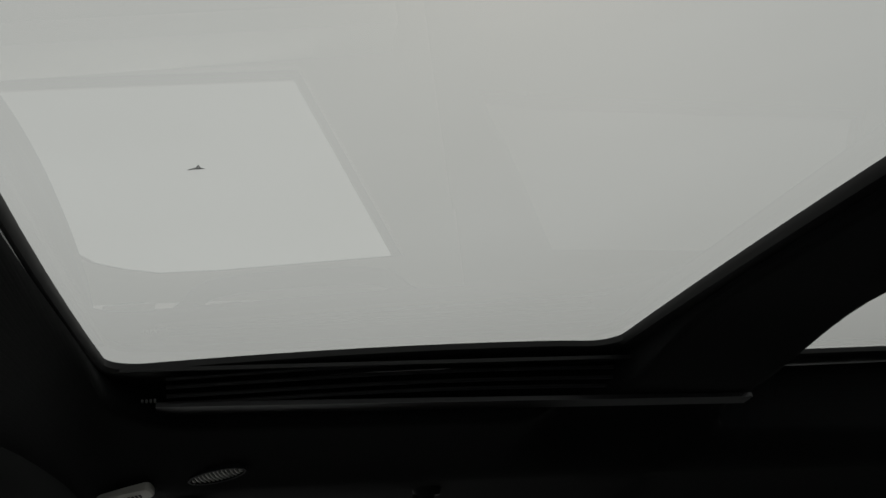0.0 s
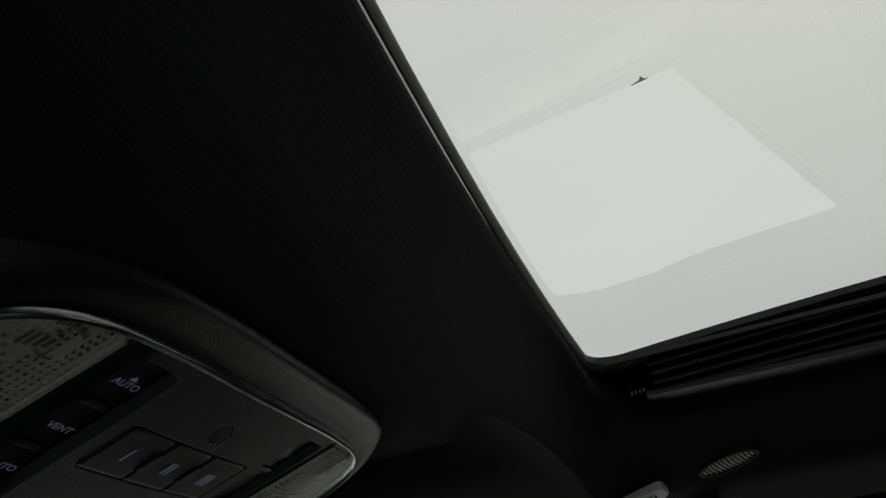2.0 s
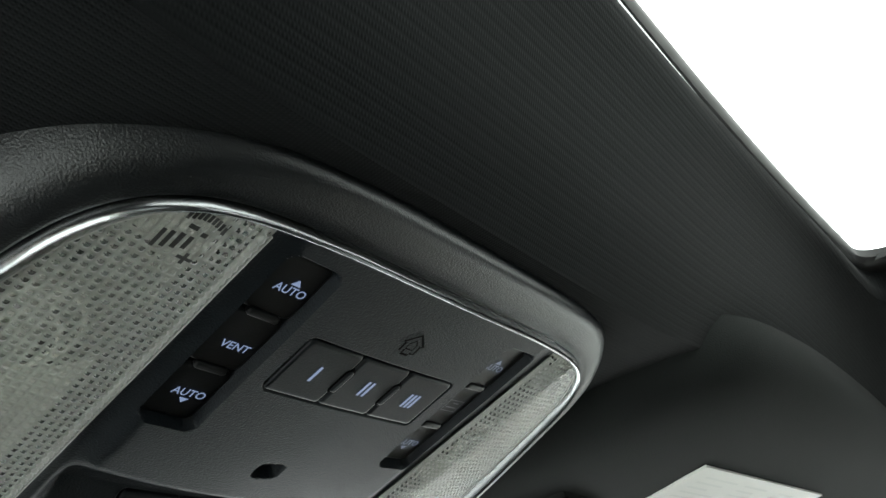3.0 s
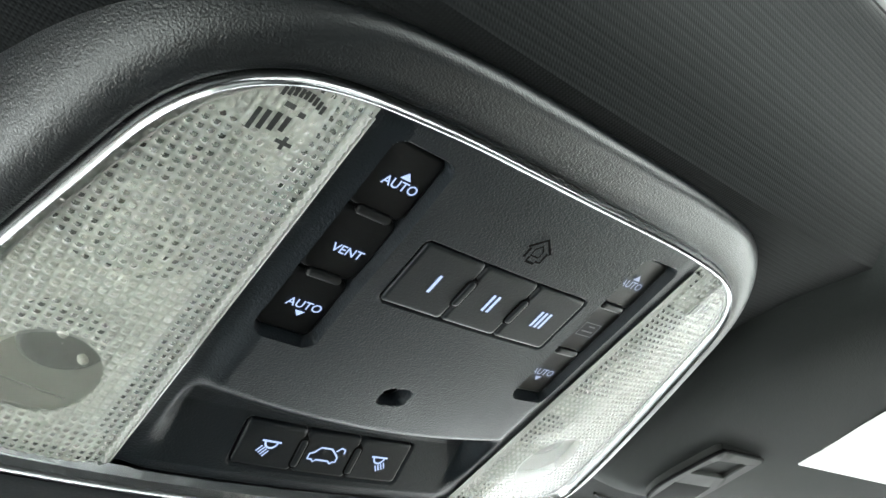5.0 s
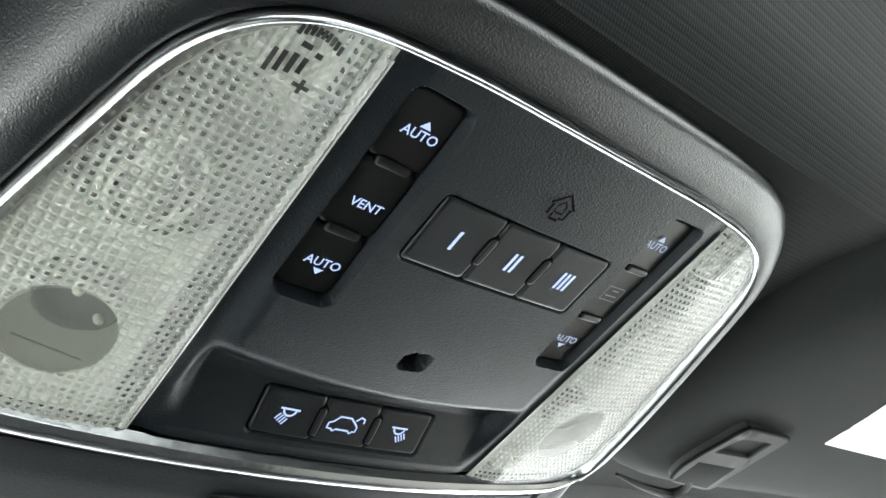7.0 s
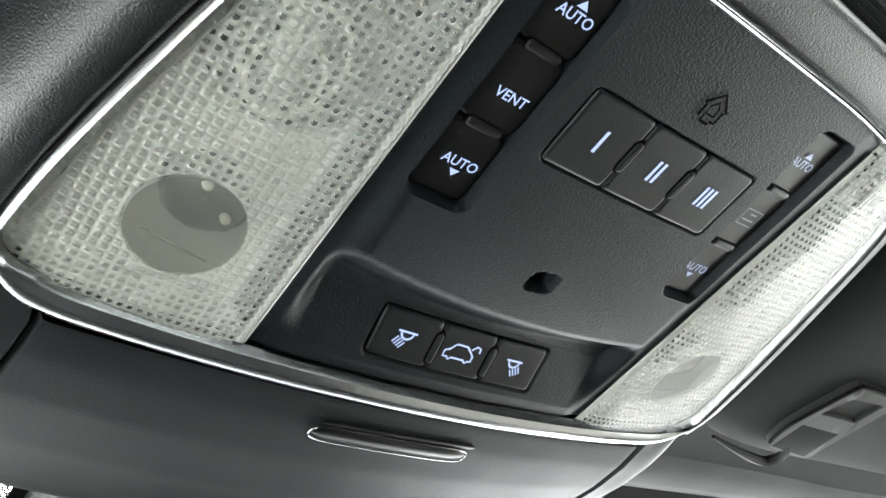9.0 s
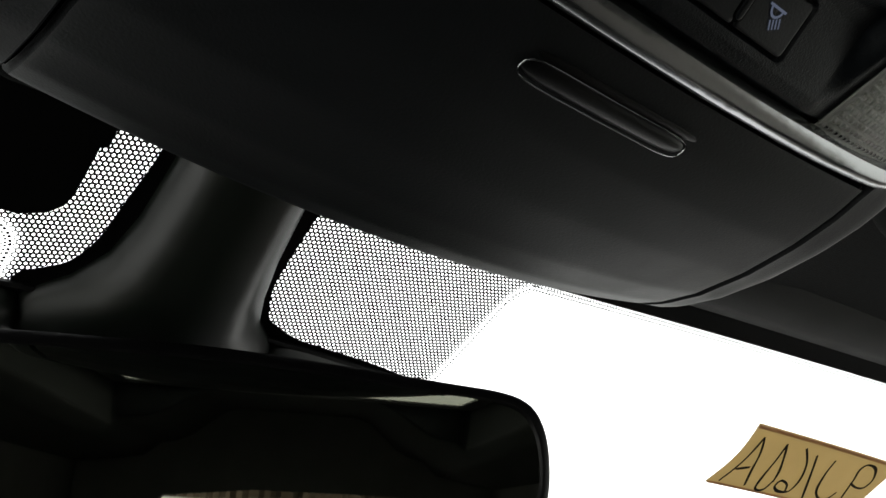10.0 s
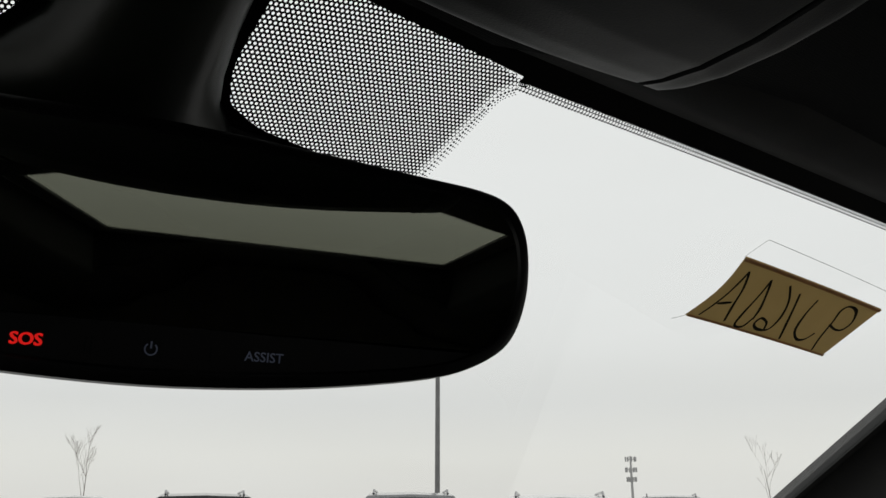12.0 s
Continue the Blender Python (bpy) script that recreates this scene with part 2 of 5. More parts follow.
PANEL = material("dark_cabin_trim", (0.050, 0.050, 0.048), 0.75, 0, 0.3, 0.15, 9.0, 0.0003, 500.0)
CARPET = material("black_carpet", (0.035, 0.035, 0.034), 0.95, 0, 0.1, 0.2, 20.0, 0.001, 300.0)
BEIGE = material("warm_beige_door_trim", (0.35, 0.325, 0.29), 0.7, 0, 0.3, 0.12, 9.0, 0.0003, 500.0)
DOOR_TRIM = material("grey_door_ledge", (0.62, 0.58, 0.53), 0.6, 0, 0.4, 0.1, 14.0)


# ---- building helpers ----
def thing(name, place, label, category, group="", kind=""):
    ob = new(name)
    ob.empty_display_size = 0.02
    ob.location = place
    return tagged(ob, label, category, group, kind)


def finish(name, bm, mat, smooth=True):
    """A bmesh becomes one mesh object with its origin at its middle."""
    co = [v.co for v in bm.verts]
    lo = Vector([min(c[i] for c in co) for i in range(3)])
    hi = Vector([max(c[i] for c in co) for i in range(3)])
    mid = (lo + hi) / 2
    bmesh.ops.translate(bm, verts=bm.verts, vec=-mid)
    me = bpy.data.meshes.new(name)
    bm.to_mesh(me)
    bm.free()
    if smooth:
        for p in me.polygons:
            p.use_smooth = True
        me.set_sharp_from_angle(angle=radians(38))
    for mt in (mat if isinstance(mat, (list, tuple)) else [mat]):
        me.materials.append(mt)
    ob = new(name, me)
    ob.location = mid
    return ob


def world_place(ob):
    p = Vector(ob.location)
    while ob.parent:
        ob = ob.parent
        p += Vector(ob.location)
    return p


def part(name, bm, mat, parent, label="", smooth=True):
    """A bmesh in world metres becomes one mesh under a thing or under a part."""
    ob = finish(name, bm, mat, smooth)
    ob.location = Vector(ob.location) - world_place(parent)
    ob.parent = parent
    return tagged(ob, label) if label else ob


def structure(name, bm, mat, label, category="", smooth=True):
    return tagged(finish(name, bm, mat, smooth), label, category, "", "structure")


def grid_mesh(f, us, vs, thick=None):
    """A sheet of points f(u, v); with thick, a closed slab of that depth along -z of its own sheet."""
    bm = bmesh.new()
    rows = [[bm.verts.new(f(u, v)) for v in vs] for u in us]
    for a, b in zip(rows, rows[1:]):
        for i in range(len(vs) - 1):
            bm.faces.new((a[i], a[i + 1], b[i + 1], b[i]))
    if thick:
        back = [[bm.verts.new(Vector(v.co) + Vector(thick)) for v in r] for r in rows]
        for a, b in zip(back, back[1:]):
            for i in range(len(vs) - 1):
                bm.faces.new((a[i], b[i], b[i + 1], a[i + 1]))
        nu, nv = len(us), len(vs)
        for i in range(nv - 1):
            bm.faces.new((rows[0][i + 1], rows[0][i], back[0][i], back[0][i + 1]))
            bm.faces.new((rows[nu - 1][i], rows[nu - 1][i + 1], back[nu - 1][i + 1], back[nu - 1][i]))
        for i in range(nu - 1):
            bm.faces.new((rows[i][0], rows[i + 1][0], back[i + 1][0], back[i][0]))
            bm.faces.new((rows[i + 1][nv - 1], rows[i][nv - 1], back[i][nv - 1], back[i + 1][nv - 1]))
    return bm


def loft(rings, closed=True, caps=False):
    """Faces between successive rings of equally many points."""
    bm = bmesh.new()
    vs = [[bm.verts.new(p) for p in r] for r in rings]
    n = len(rings[0])
    for a, b in zip(vs, vs[1:]):
        for i in range(n if closed else n - 1):
            j = (i + 1) % n
            bm.faces.new((a[i], a[j], b[j], b[i]))
    if caps:
        bm.faces.new(list(reversed(vs[0])))
        bm.faces.new(vs[-1])
    bmesh.ops.recalc_face_normals(bm, faces=bm.faces)
    return bm


def smooth_curve(pts, per=10, closed=False):
    """Catmull-Rom curve through the points."""
    pts = [Vector(p) for p in pts]
    n = len(pts)
    out = []
    for i in range(n if closed else n - 1):
        p0, p1, p2, p3 = (pts[(i + k) % n] if closed else pts[min(max(i + k, 0), n - 1)] for k in (-1, 0, 1, 2))
        for k in range(per):
            t = k / per
            out.append(0.5 * ((2 * p1) + (p2 - p0) * t + (2 * p0 - 5 * p1 + 4 * p2 - p3) * t * t + (3 * p1 - p0 - 3 * p2 + p3) * t ** 3))
    if not closed:
        out.append(pts[-1])
    return out


def tube(path, radius, seg=10, flat=1.0, caps=True):
    """A round bar along a path; radius may be a list; flat squeezes it along z."""
    path = [Vector(p) for p in path]
    rings = []
    for i, p in enumerate(path):
        d = (path[min(i + 1, len(path) - 1)] - path[max(i - 1, 0)]).normalized()
        a = d.cross(Vector((0, 0, 1)))
        a = a.normalized() if a.length > 1e-4 else Vector((1, 0, 0))
        b = d.cross(a)
        r = radius[i] if isinstance(radius, (list, tuple)) else radius
        rings.append([p + a * r * math.cos(6.28319 * k / seg) + b * r * flat * math.sin(6.28319 * k / seg) for k in range(seg)])
    return loft(rings, True, caps)


def rounded(w, h, r, seg=5):
    """Corner-rounded rectangle about the origin, anticlockwise."""
    pts = []
    for cx, cy, a0 in ((w / 2 - r, h / 2 - r, 0), (-w / 2 + r, h / 2 - r, 90), (-w / 2 + r, -h / 2 + r, 180), (w / 2 - r, -h / 2 + r, 270)):
        for k in range(seg + 1):
            a = radians(a0 + 90 * k / seg)
            pts.append((cx + r * math.cos(a), cy + r * math.sin(a)))
    return pts


def box(lo, hi, bev=0.0, seg=2):
    bm = bmesh.new()
    lo, hi = Vector(lo), Vector(hi)
    bmesh.ops.create_cube(bm, size=1.0, matrix=Matrix.LocRotScale((lo + hi) / 2, None, hi - lo))
    if bev:
        bmesh.ops.bevel(bm, geom=bm.edges[:], offset=bev, segments=seg, affect="EDGES", profile=0.5)
    return bm


def ease(t):
    t = min(1.0, max(0.0, t))
    return t * t * (3 - 2 * t)


def span(a, b, n):
    return [a + (b - a) * i / (n - 1) for i in range(n)]


# ---- large structure: ground, cabin shell, headliner, windscreen ----
def ground_material():
    m = material("pale_salted_concrete", (0.52, 0.52, 0.51), 0.85, 0, 0.4, 0.10, 0.25, 0.004, 60.0)
    return m


structure("ground", grid_mesh(lambda u, v: (u, v, 0.0), span(-2500, 2500, 21), span(-2500, 2500, 21)), ground_material(),
          "pale salt-whitened concrete parking lot", "ground", False)


def screen(x, y, lift=0.0):
    """The windscreen's surface; lift is metres towards the cabin."""
    return Vector((x, y - 0.45 * lift, 1.6738 - 0.55 * (y + 0.15 * x * x) - 0.85 * lift))


def head_z(x, y):
    """Height of the headliner's cloth: a rolled slope down from the roof opening to the flat front part, falling towards the doors."""
    ax = abs(x)
    side = max(0.0, ax - 0.25)
    front = ease((y + 0.10) / 0.05)
    low = 1.5205 + 0.0185 * ease((ax - 0.09) / 0.20) - 0.02 * max(0.0, y - 0.1)
    back = 1.602 - 0.055 * max(0.0, -0.13 - y) * ease((ax - 0.2) / 0.2) - 0.012 * max(0.0, -0.55 - y)
    sag = side * side if side < 0.25 else 0.0625 + 0.16 * (side - 0.25)
    sag *= 1 - 0.85 * ease((-0.44 - y) / 0.05) * (1 - ease((ax - 0.42) / 0.07))
    return back * (1 - front) + low * front - sag * (0.95 * (1 - front) + 0.10 * front)


def bow(x):
    """The roof openings' front and rear edges bow backwards towards the sides."""
    return 0.013 * (x / 0.36) ** 2


def headliner():
    """One ceiling: two lofts round the two roof openings, each with a rolled lip."""
    bm = bmesh.new()

    def opening(cx, cy, w, h, r, rect, bowed):
        hole = []
        for px, py in rounded(w, h, r, 8):
            hole.append(Vector((cx + px, cy + py, 0)))
        dense = []
        for a, b in zip(hole, hole[1:] + hole[:1]):
            k = max(1, int((b - a).length / 0.02))
            dense += [a + (b - a) * i / k for i in range(k)]
        dense = [Vector((p.x, p.y - bowed * bow(p.x), 0)) for p in dense]
        x0, x1, y0, y1 = rect
        rings = []
        for d, dz in ((0.012, 0.5), (0.004, 0.030), (0.0, 0.007), (0.0005, 0.003), (0.003, 0.0006), (0.008, 0.0)):
            ring = []
            for p in dense:
                out = Vector((p.x - cx, p.y - cy, 0))
                q = p + Vector((math.copysign(min(1, abs(out.x) / (w / 2)) ** 6, out.x), math.copysign(min(1, abs(out.y) / (h / 2)) ** 6, out.y), 0)) * d
                ring.append(Vector((q.x, q.y, min(head_z(q.x, q.y) + dz, 1.6135 - 0.02 * max(0.0, -0.45 - q.y)))))
            rings.append(ring)
        edge = []
        for p in rings[-1]:
            d = Vector((p.x - cx, p.y - cy))
            s = min((x1 - cx if d.x > 0 else cx - x0) / max(1e-6, abs(d.x)), (y1 - cy if d.y > 0 else cy - y0) / max(1e-6, abs(d.y)))
            edge.append(Vector((cx + d.x * s, cy + d.y * s, 0)))
        for corner in ((x0, y0), (x1, y0), (x1, y1), (x0, y1)):
            near = min(edge, key=lambda q: (q.x - corner[0]) ** 2 + (q.y - corner[1]) ** 2)
            near.x, near.y = corner
        for k in range(1, 31):
            t = (k / 30) ** 1.15
            ring = []
            for a, b in zip(rings[5], edge):
                x, y = a.x + (b.x - a.x) * t, a.y + (b.y - a.y) * t
                ring.append(Vector((x, y, head_z(x, y))))
            rings.append(ring)
        vs = [[bm.verts.new(p) for p in r] for r in rings]
        n = len(dense)
        for a, b in zip(vs, vs[1:]):
            for i in range(n):
                bm.faces.new((a[i], b[i], b[(i + 1) % n], a[(i + 1) % n]))

    opening(0, -0.305, 0.81, 0.422, 0.055, (-0.72, 0.72, -0.625, 0.262), 1)
    opening(0, -1.137, 0.92, 0.95, 0.012, (-0.72, 0.72, -2.3, -0.600), 0)
    for v in bm.verts:
        front = 0.256 - 0.056 * abs(v.co.x) - 0.045 * v.co.x ** 2
        if v.co.y > front:
            v.co = Vector((v.co.x, front, max(head_z(v.co.x, front), screen(v.co.x, front, 0.006).z)))
    return bm


structure("ceiling", headliner(), FABRIC, "black ribbed cloth headliner with rolled edges round the roof opening", "headliner")

# front header trim: rounded bar between headliner and windscreen
header = []
for x in span(-0.7, 0.7, 41):
    y = 0.2700 - 0.0563 * math.sqrt(x * x + 0.0025) - 0.0448 * x * x
    header.append((x, y, screen(x, y).z + 0.006))
rings = []
for x, y, z in header:
    rings.append([Vector((x, y + dy, z + dz)) for dy, dz in ((-0.05, 0.006), (-0.035, -0.004), (-0.018, -0.008), (-0.006, -0.007), (0.001, -0.001), (0.002, 0.006), (0.0, 0.03), (-0.05, 0.04))])
structure("trim", loft(rings, True, True), TRIM, "dark plastic header trim above the windscreen", "trim")

# side walls, each with a front and a rear window opening
def wall_with_opening(x, rect, hole, thick):
    y0, y1, z0, z1 = rect
    if len(hole) == 4:
        outer = [(y0, z0), (y1, z0), (y1, z1), (y0, z1)]
    else:
        outer = [(y0, z0), (y1, z0), (y1, 0.8), (y1, 1.2), (min(y1, 0.165), z1), (0.0, z1), (-0.2, z1), (y0, z1)]
    rings = []
    for xs, loop in ((x, hole), (x, outer), (x + thick, outer), (x + thick, hole), (x, hole)):
        rings.append([Vector((xs, a, b)) for a, b in loop])
    bm = loft(rings)
    bmesh.ops.remove_doubles(bm, verts=bm.verts, dist=1e-5)
    bmesh.ops.recalc_face_normals(bm, faces=bm.faces)
    return bm


def window_unit(name, x, hole, label, glass=SIDE_GLASS):
    root = thing(name, (x, hole[0][0], hole[0][1]), label, "window", "", "structure")
    a = [Vector((x + 0.02, y, z)) for y, z in hole]
    bm = bmesh.new()
    bm.faces.new([bm.verts.new(p) for p in a])
    part("pane", bm, glass, root, "", False)
    loop = a + a[:1]
    for i in range(len(a)):
        part("window_frame", tube([loop[i], loop[i + 1]], 0.009, 8), RUBBER, root)
    return root


# openings run (lower front, lower rear, upper rear, upper front) as y, z
FRONT_HOLE_R = [(-0.307, 1.131), (0.330, 1.190), (0.125, 1.312), (-0.050, 1.418), (-0.085, 1.427), (-0.125, 1.433), (-0.20, 1.431), (-0.428, 1.416)]
REAR_HOLE_R = [(-1.25, 1.15), (-0.565, 1.16), (-0.632, 1.407), (-1.12, 1.412)]
FRONT_HOLE_L = [(-0.46, 0.98), (0.22, 1.0), (0.02, 1.402), (-0.46, 1.396)]
structure("wall_right_front", wall_with_opening(0.70, (-0.50, 0.40, 0.25, 1.47), FRONT_HOLE_R, 0.04), BEIGE, "warm beige front passenger door side of the cabin", "wall", False)
structure("wall_right_rear", wall_with_opening(0.70, (-2.30, -0.50, 0.25, 1.47), REAR_HOLE_R, 0.04), PANEL, "dark rear door side of the cabin", "wall", False)
structure("wall_left_front", wall_with_opening(-0.74, (-0.50, 0.24, 0.25, 1.47), FRONT_HOLE_L, 0.04), BEIGE, "warm beige driver door side of the cabin", "wall", False)
structure("wall_left_rear", wall_with_opening(-0.74, (-2.30, -0.50, 0.25, 1.47), REAR_HOLE_R, 0.04), PANEL, "dark rear door side of the cabin", "wall", False)
for nm, x0 in (("wall_right_cowl", 0.70), ("wall_left_cowl", -0.74)):
    structure(nm, box((x0, 0.40 if x0 > 0 else 0.24, 0.25), (x0 + 0.04, 0.95, 1.02)), PANEL, "dark footwell side of the cabin", "wall", False)
window_unit("window_1", 0.70, FRONT_HOLE_R, "front passenger side window showing grey sky")
window_unit("window_2", 0.70, REAR_HOLE_R, "dark tinted rear passenger side window", PRIVACY_GLASS)
window_unit("window_3", -0.74, FRONT_HOLE_L, "driver side window")
window_unit("window_4", -0.74, REAR_HOLE_R, "dark tinted rear driver side window", PRIVACY_GLASS)
REAR_GLASS_HOLE = [(-0.55, 1.234), (0.38, 1.218), (0.44, 1.250), (0.41, 1.283), (0.12, 1.318), (-0.36, 1.326), (-0.58, 1.303), (-0.61, 1.280)]
rings = []
for px, loop in ((-2.34, REAR_GLASS_HOLE), (-2.34, [(-0.74, 0.25), (0.74, 0.25), (0.74, 0.8), (0.74, 1.25), (0.74, 1.62), (-0.74, 1.62), (-0.74, 1.25), (-0.74, 0.8)])):
    rings.append([Vector((px, a, b)) for a, b in loop])
rings += [[p + Vector((0.04, 0, 0)) for p in rings[1]], [p + Vector((0.04, 0, 0)) for p in rings[0]], [p.copy() for p in rings[0]]]
bm = loft(rings)
bmesh.ops.remove_doubles(bm, verts=bm.verts, dist=1e-5)
bmesh.ops.recalc_face_normals(bm, faces=bm.faces)
structure("wall_rear", bm, PANEL, "dark tailgate with rear window", "wall", False)
rw = bpy.data.objects["wall_rear"]
rw.rotation_euler = (0, 0, radians(90))
rw.location = (0, -2.32, (0.25 + 1.62) / 2)
structure("floor", box((-0.74, -2.34, 0.2), (0.74, 0.95, 0.25)), CARPET, "black carpeted cabin floor", "floor", False)
structure("dashboard_wall", box((-0.74, 0.60, 0.25), (0.74, 0.95, 1.02), 0.04, 3), PANEL, "dark dashboard closing the cabin under the windscreen", "dashboard")
rings = []
for y in span(-0.44, 0.06, 8):
    z = 1.122 + 0.144 * (y + 0.305)
    rings.append([Vector((x, y, z + dz)) for x, dz in ((0.699, 0.0), (0.650, -0.003), (0.642, -0.010), (0.644, -0.045), (0.699, -0.05))])
structure("ledge", loft(rings, True, True), DOOR_TRIM, "grey door trim ledge under the side window", "trim")

# ---- windscreen with black printed border ----
windscreen = thing("windscreen", (0, 0.5, 1.4), "clear curved windscreen with a black dotted border", "windscreen", "", "structure")
part("pane", grid_mesh(lambda x, y: screen(x, y), span(-0.80, 0.80, 41), span(0.21, 1.08, 24)), SCREEN_GLASS, windscreen)


def inside(poly, x, y):
    c = False
    for (x0, y0), (x1, y1) in zip(poly, poly[1:] + poly[:1]):
        if (y0 > y) != (y1 > y) and x < (x1 - x0) * (y - y0) / (y1 - y0) + x0:
            c = not c
    return c


def edge_y(x):
    return 0.2782 - 0.0563 * abs(x) - 0.0448 * x * x


def frit_band(x0, x1):
    return grid_mesh(lambda x, k: screen(x, 0.20 + (edge_y(x) - 0.20) * k, 0.0012), span(x0, x1, 40), span(0, 1, 4))


part("frit_band", frit_band(0.141, 0.75), FRIT, windscreen, "solid black border")
part("frit_band", frit_band(-0.75, -0.0655), FRIT, windscreen, "solid black border")


def dotted(poly, pitch, hole, grow, turn=radians(-13)):
    """A black printed field pierced by round clear dots in a turned hexagonal lattice; the dots widen towards the field's open edge."""
    bm = bmesh.new()
    ct, st = math.cos(turn), math.sin(turn)
    cx, cy = sum(p[0] for p in poly) / len(poly), sum(p[1] for p in poly) / len(poly)
    reach = max(math.hypot(p[0] - cx, p[1] - cy) for p in poly)
    n = int(reach / pitch * 1.2) + 2
    for j in range(-n, n + 1):
        for i in range(-n, n + 1):
            a, b = (i + 0.5 * (j % 2)) * pitch, j * pitch * 0.866
            x, y = cx + a * ct - b * st, cy + a * st + b * ct
            if not inside(poly, x, y):
                continue
            r = hole + (pitch * 0.46 - hole) * grow(x, y)
            outer, inner = [], []
            for k in range(12):
                d = pitch / 2 / math.cos(radians(30 * (k % 2)))
                u, v = math.cos(radians(30 * k) + turn), math.sin(radians(30 * k) + turn)
                outer.append(bm.verts.new(screen(x + d * u, y + d * v, 0.001)))
                inner.append(bm.verts.new(screen(x + r * u, y + r * v, 0.001)))
            for k in range(12):
                bm.faces.new((outer[k], outer[(k + 1) % 12], inner[(k + 1) % 12], inner[k]))
    return bm


def dots(points):
    """Small black printed dots: (x, y, radius)."""
    bm = bmesh.new()
    for x, y, r in points:
        bm.faces.new([bm.verts.new(screen(x + r * math.cos(6.2832 * k / 8), y + r * 0.9 * math.sin(6.2832 * k / 8), 0.001)) for k in range(8)])
    return bm


RIGHT_EDGE = [(0.1275, 0.342), (0.1293, 0.3259), (0.1320, 0.3059), (0.1340, 0.2882), (0.1362, 0.2784), (0.1420, 0.2722)]
RIGHT_FIELD = [(0.0202, 0.262), (0.0190, 0.2809), (0.0190, 0.2991), (0.0193, 0.3079), (0.0217, 0.3164), (0.0248, 0.3226), (0.0284, 0.3259), (0.0340, 0.3281), (0.0447, 0.3313),
               (0.0606, 0.3325), (0.0761, 0.3335), (0.0933, 0.3345), (0.1106, 0.3370)] + RIGHT_EDGE + [(0.148, 0.2690), (0.1178, 0.2662), (0.09, 0.2655), (0.05, 0.2640)]
LEFT_RIM = [(-0.0478, 0.262), (-0.0485, 0.2744), (-0.0495, 0.2811), (-0.0512, 0.2911), (-0.0525, 0.2999), (-0.0540, 0.3084), (-0.0571, 0.3161), (-0.0611, 0.3215), (-0.0659, 0.3248), (-0.0708, 0.3274),
            (-0.0755, 0.3306), (-0.0775, 0.3370), (-0.0785, 0.3483)]
LEFT_EDGE = [(-0.0824, 0.3480), (-0.0822, 0.3357), (-0.0816, 0.3295), (-0.0811, 0.3225), (-0.0816, 0.3181), (-0.0837, 0.3145), (-0.0874, 0.3118), (-0.0926, 0.3108)]
LEFT_TOP = [(-0.0926, 0.3064), (-0.0846, 0.3066), (-0.0756, 0.3033), (-0.0715, 0.2992), (-0.0696, 0.2942), (-0.0691, 0.2856), (-0.0686, 0.2753), (-0.0680, 0.262)]
LEFT_FIELD = LEFT_RIM + LEFT_EDGE + LEFT_TOP


def edge_gap(x, y, edge):
    """Distance to a field's open edge."""
    best = 1.0
    for (x0, y0), (x1, y1) in zip(edge, edge[1:]):
        a, b = Vector((x1 - x0, y1 - y0)), Vector((x - x0, y - y0))
        t = min(1.0, max(0.0, a.dot(b) / a.dot(a)))
        best = min(best, (b - a * t).length)
    return best


right_field = part("dotted_field", dotted(RIGHT_FIELD, 0.00206, 0.00064, lambda x, y: ease(1 - edge_gap(x, y, RIGHT_EDGE) / 0.0052)), FRIT, windscreen, "", False)
tagged(right_field, "black field of fine clear dots", "", "", "stuff")
left_field = part("dotted_field", dotted(LEFT_FIELD, 0.00202, 0.00062, lambda x, y: ease(1 - edge_gap(x, y, LEFT_EDGE) / 0.0046)), FRIT, windscreen, "", False)
tagged(left_field, "black field of fine clear dots", "", "", "stuff")
# solid black round the dotted fields
part("frit_band", grid_mesh(lambda x, k: screen(x, 0.20 + (0.2668 - 0.20) * k, 0.0014), span(-0.07, 0.149, 30), span(0, 1, 4)), FRIT, windscreen, "solid black border")
pts = []
for edge, towards in ((RIGHT_EDGE, Vector((0.20, 0.32, 0))), (LEFT_EDGE, Vector((-0.11, 0.335, 0)))):
    side = smooth_curve([Vector((x, y, 0)) for x, y in edge], 10)
    for row, (off, r) in enumerate(((0.0009, 0.00066), (0.0024, 0.00050), (0.0037, 0.00034))):
        run = 0.0009 * row
        for a, b in zip(side, side[1:]):
            run += (b - a).length
            if run > 0.0019:
                run -= 0.0019
                d = (b - a).normalized()
                out = Vector((-d.y, d.x, 0))
                out = out if out.dot(towards - b) > 0 else -out
                q = b + out * off
                pts.append((q.x, q.y, r))
for i in range(290):
    x = 0.1425 + 0.0021 * i
    pts.append((x, edge_y(x) + 0.0038, 0.00055))
tagged(part("dot_fringe", dots(pts), FRIT, windscreen, "", False), "fading row of black dots", "", "", "stuff")
bm = bmesh.new()
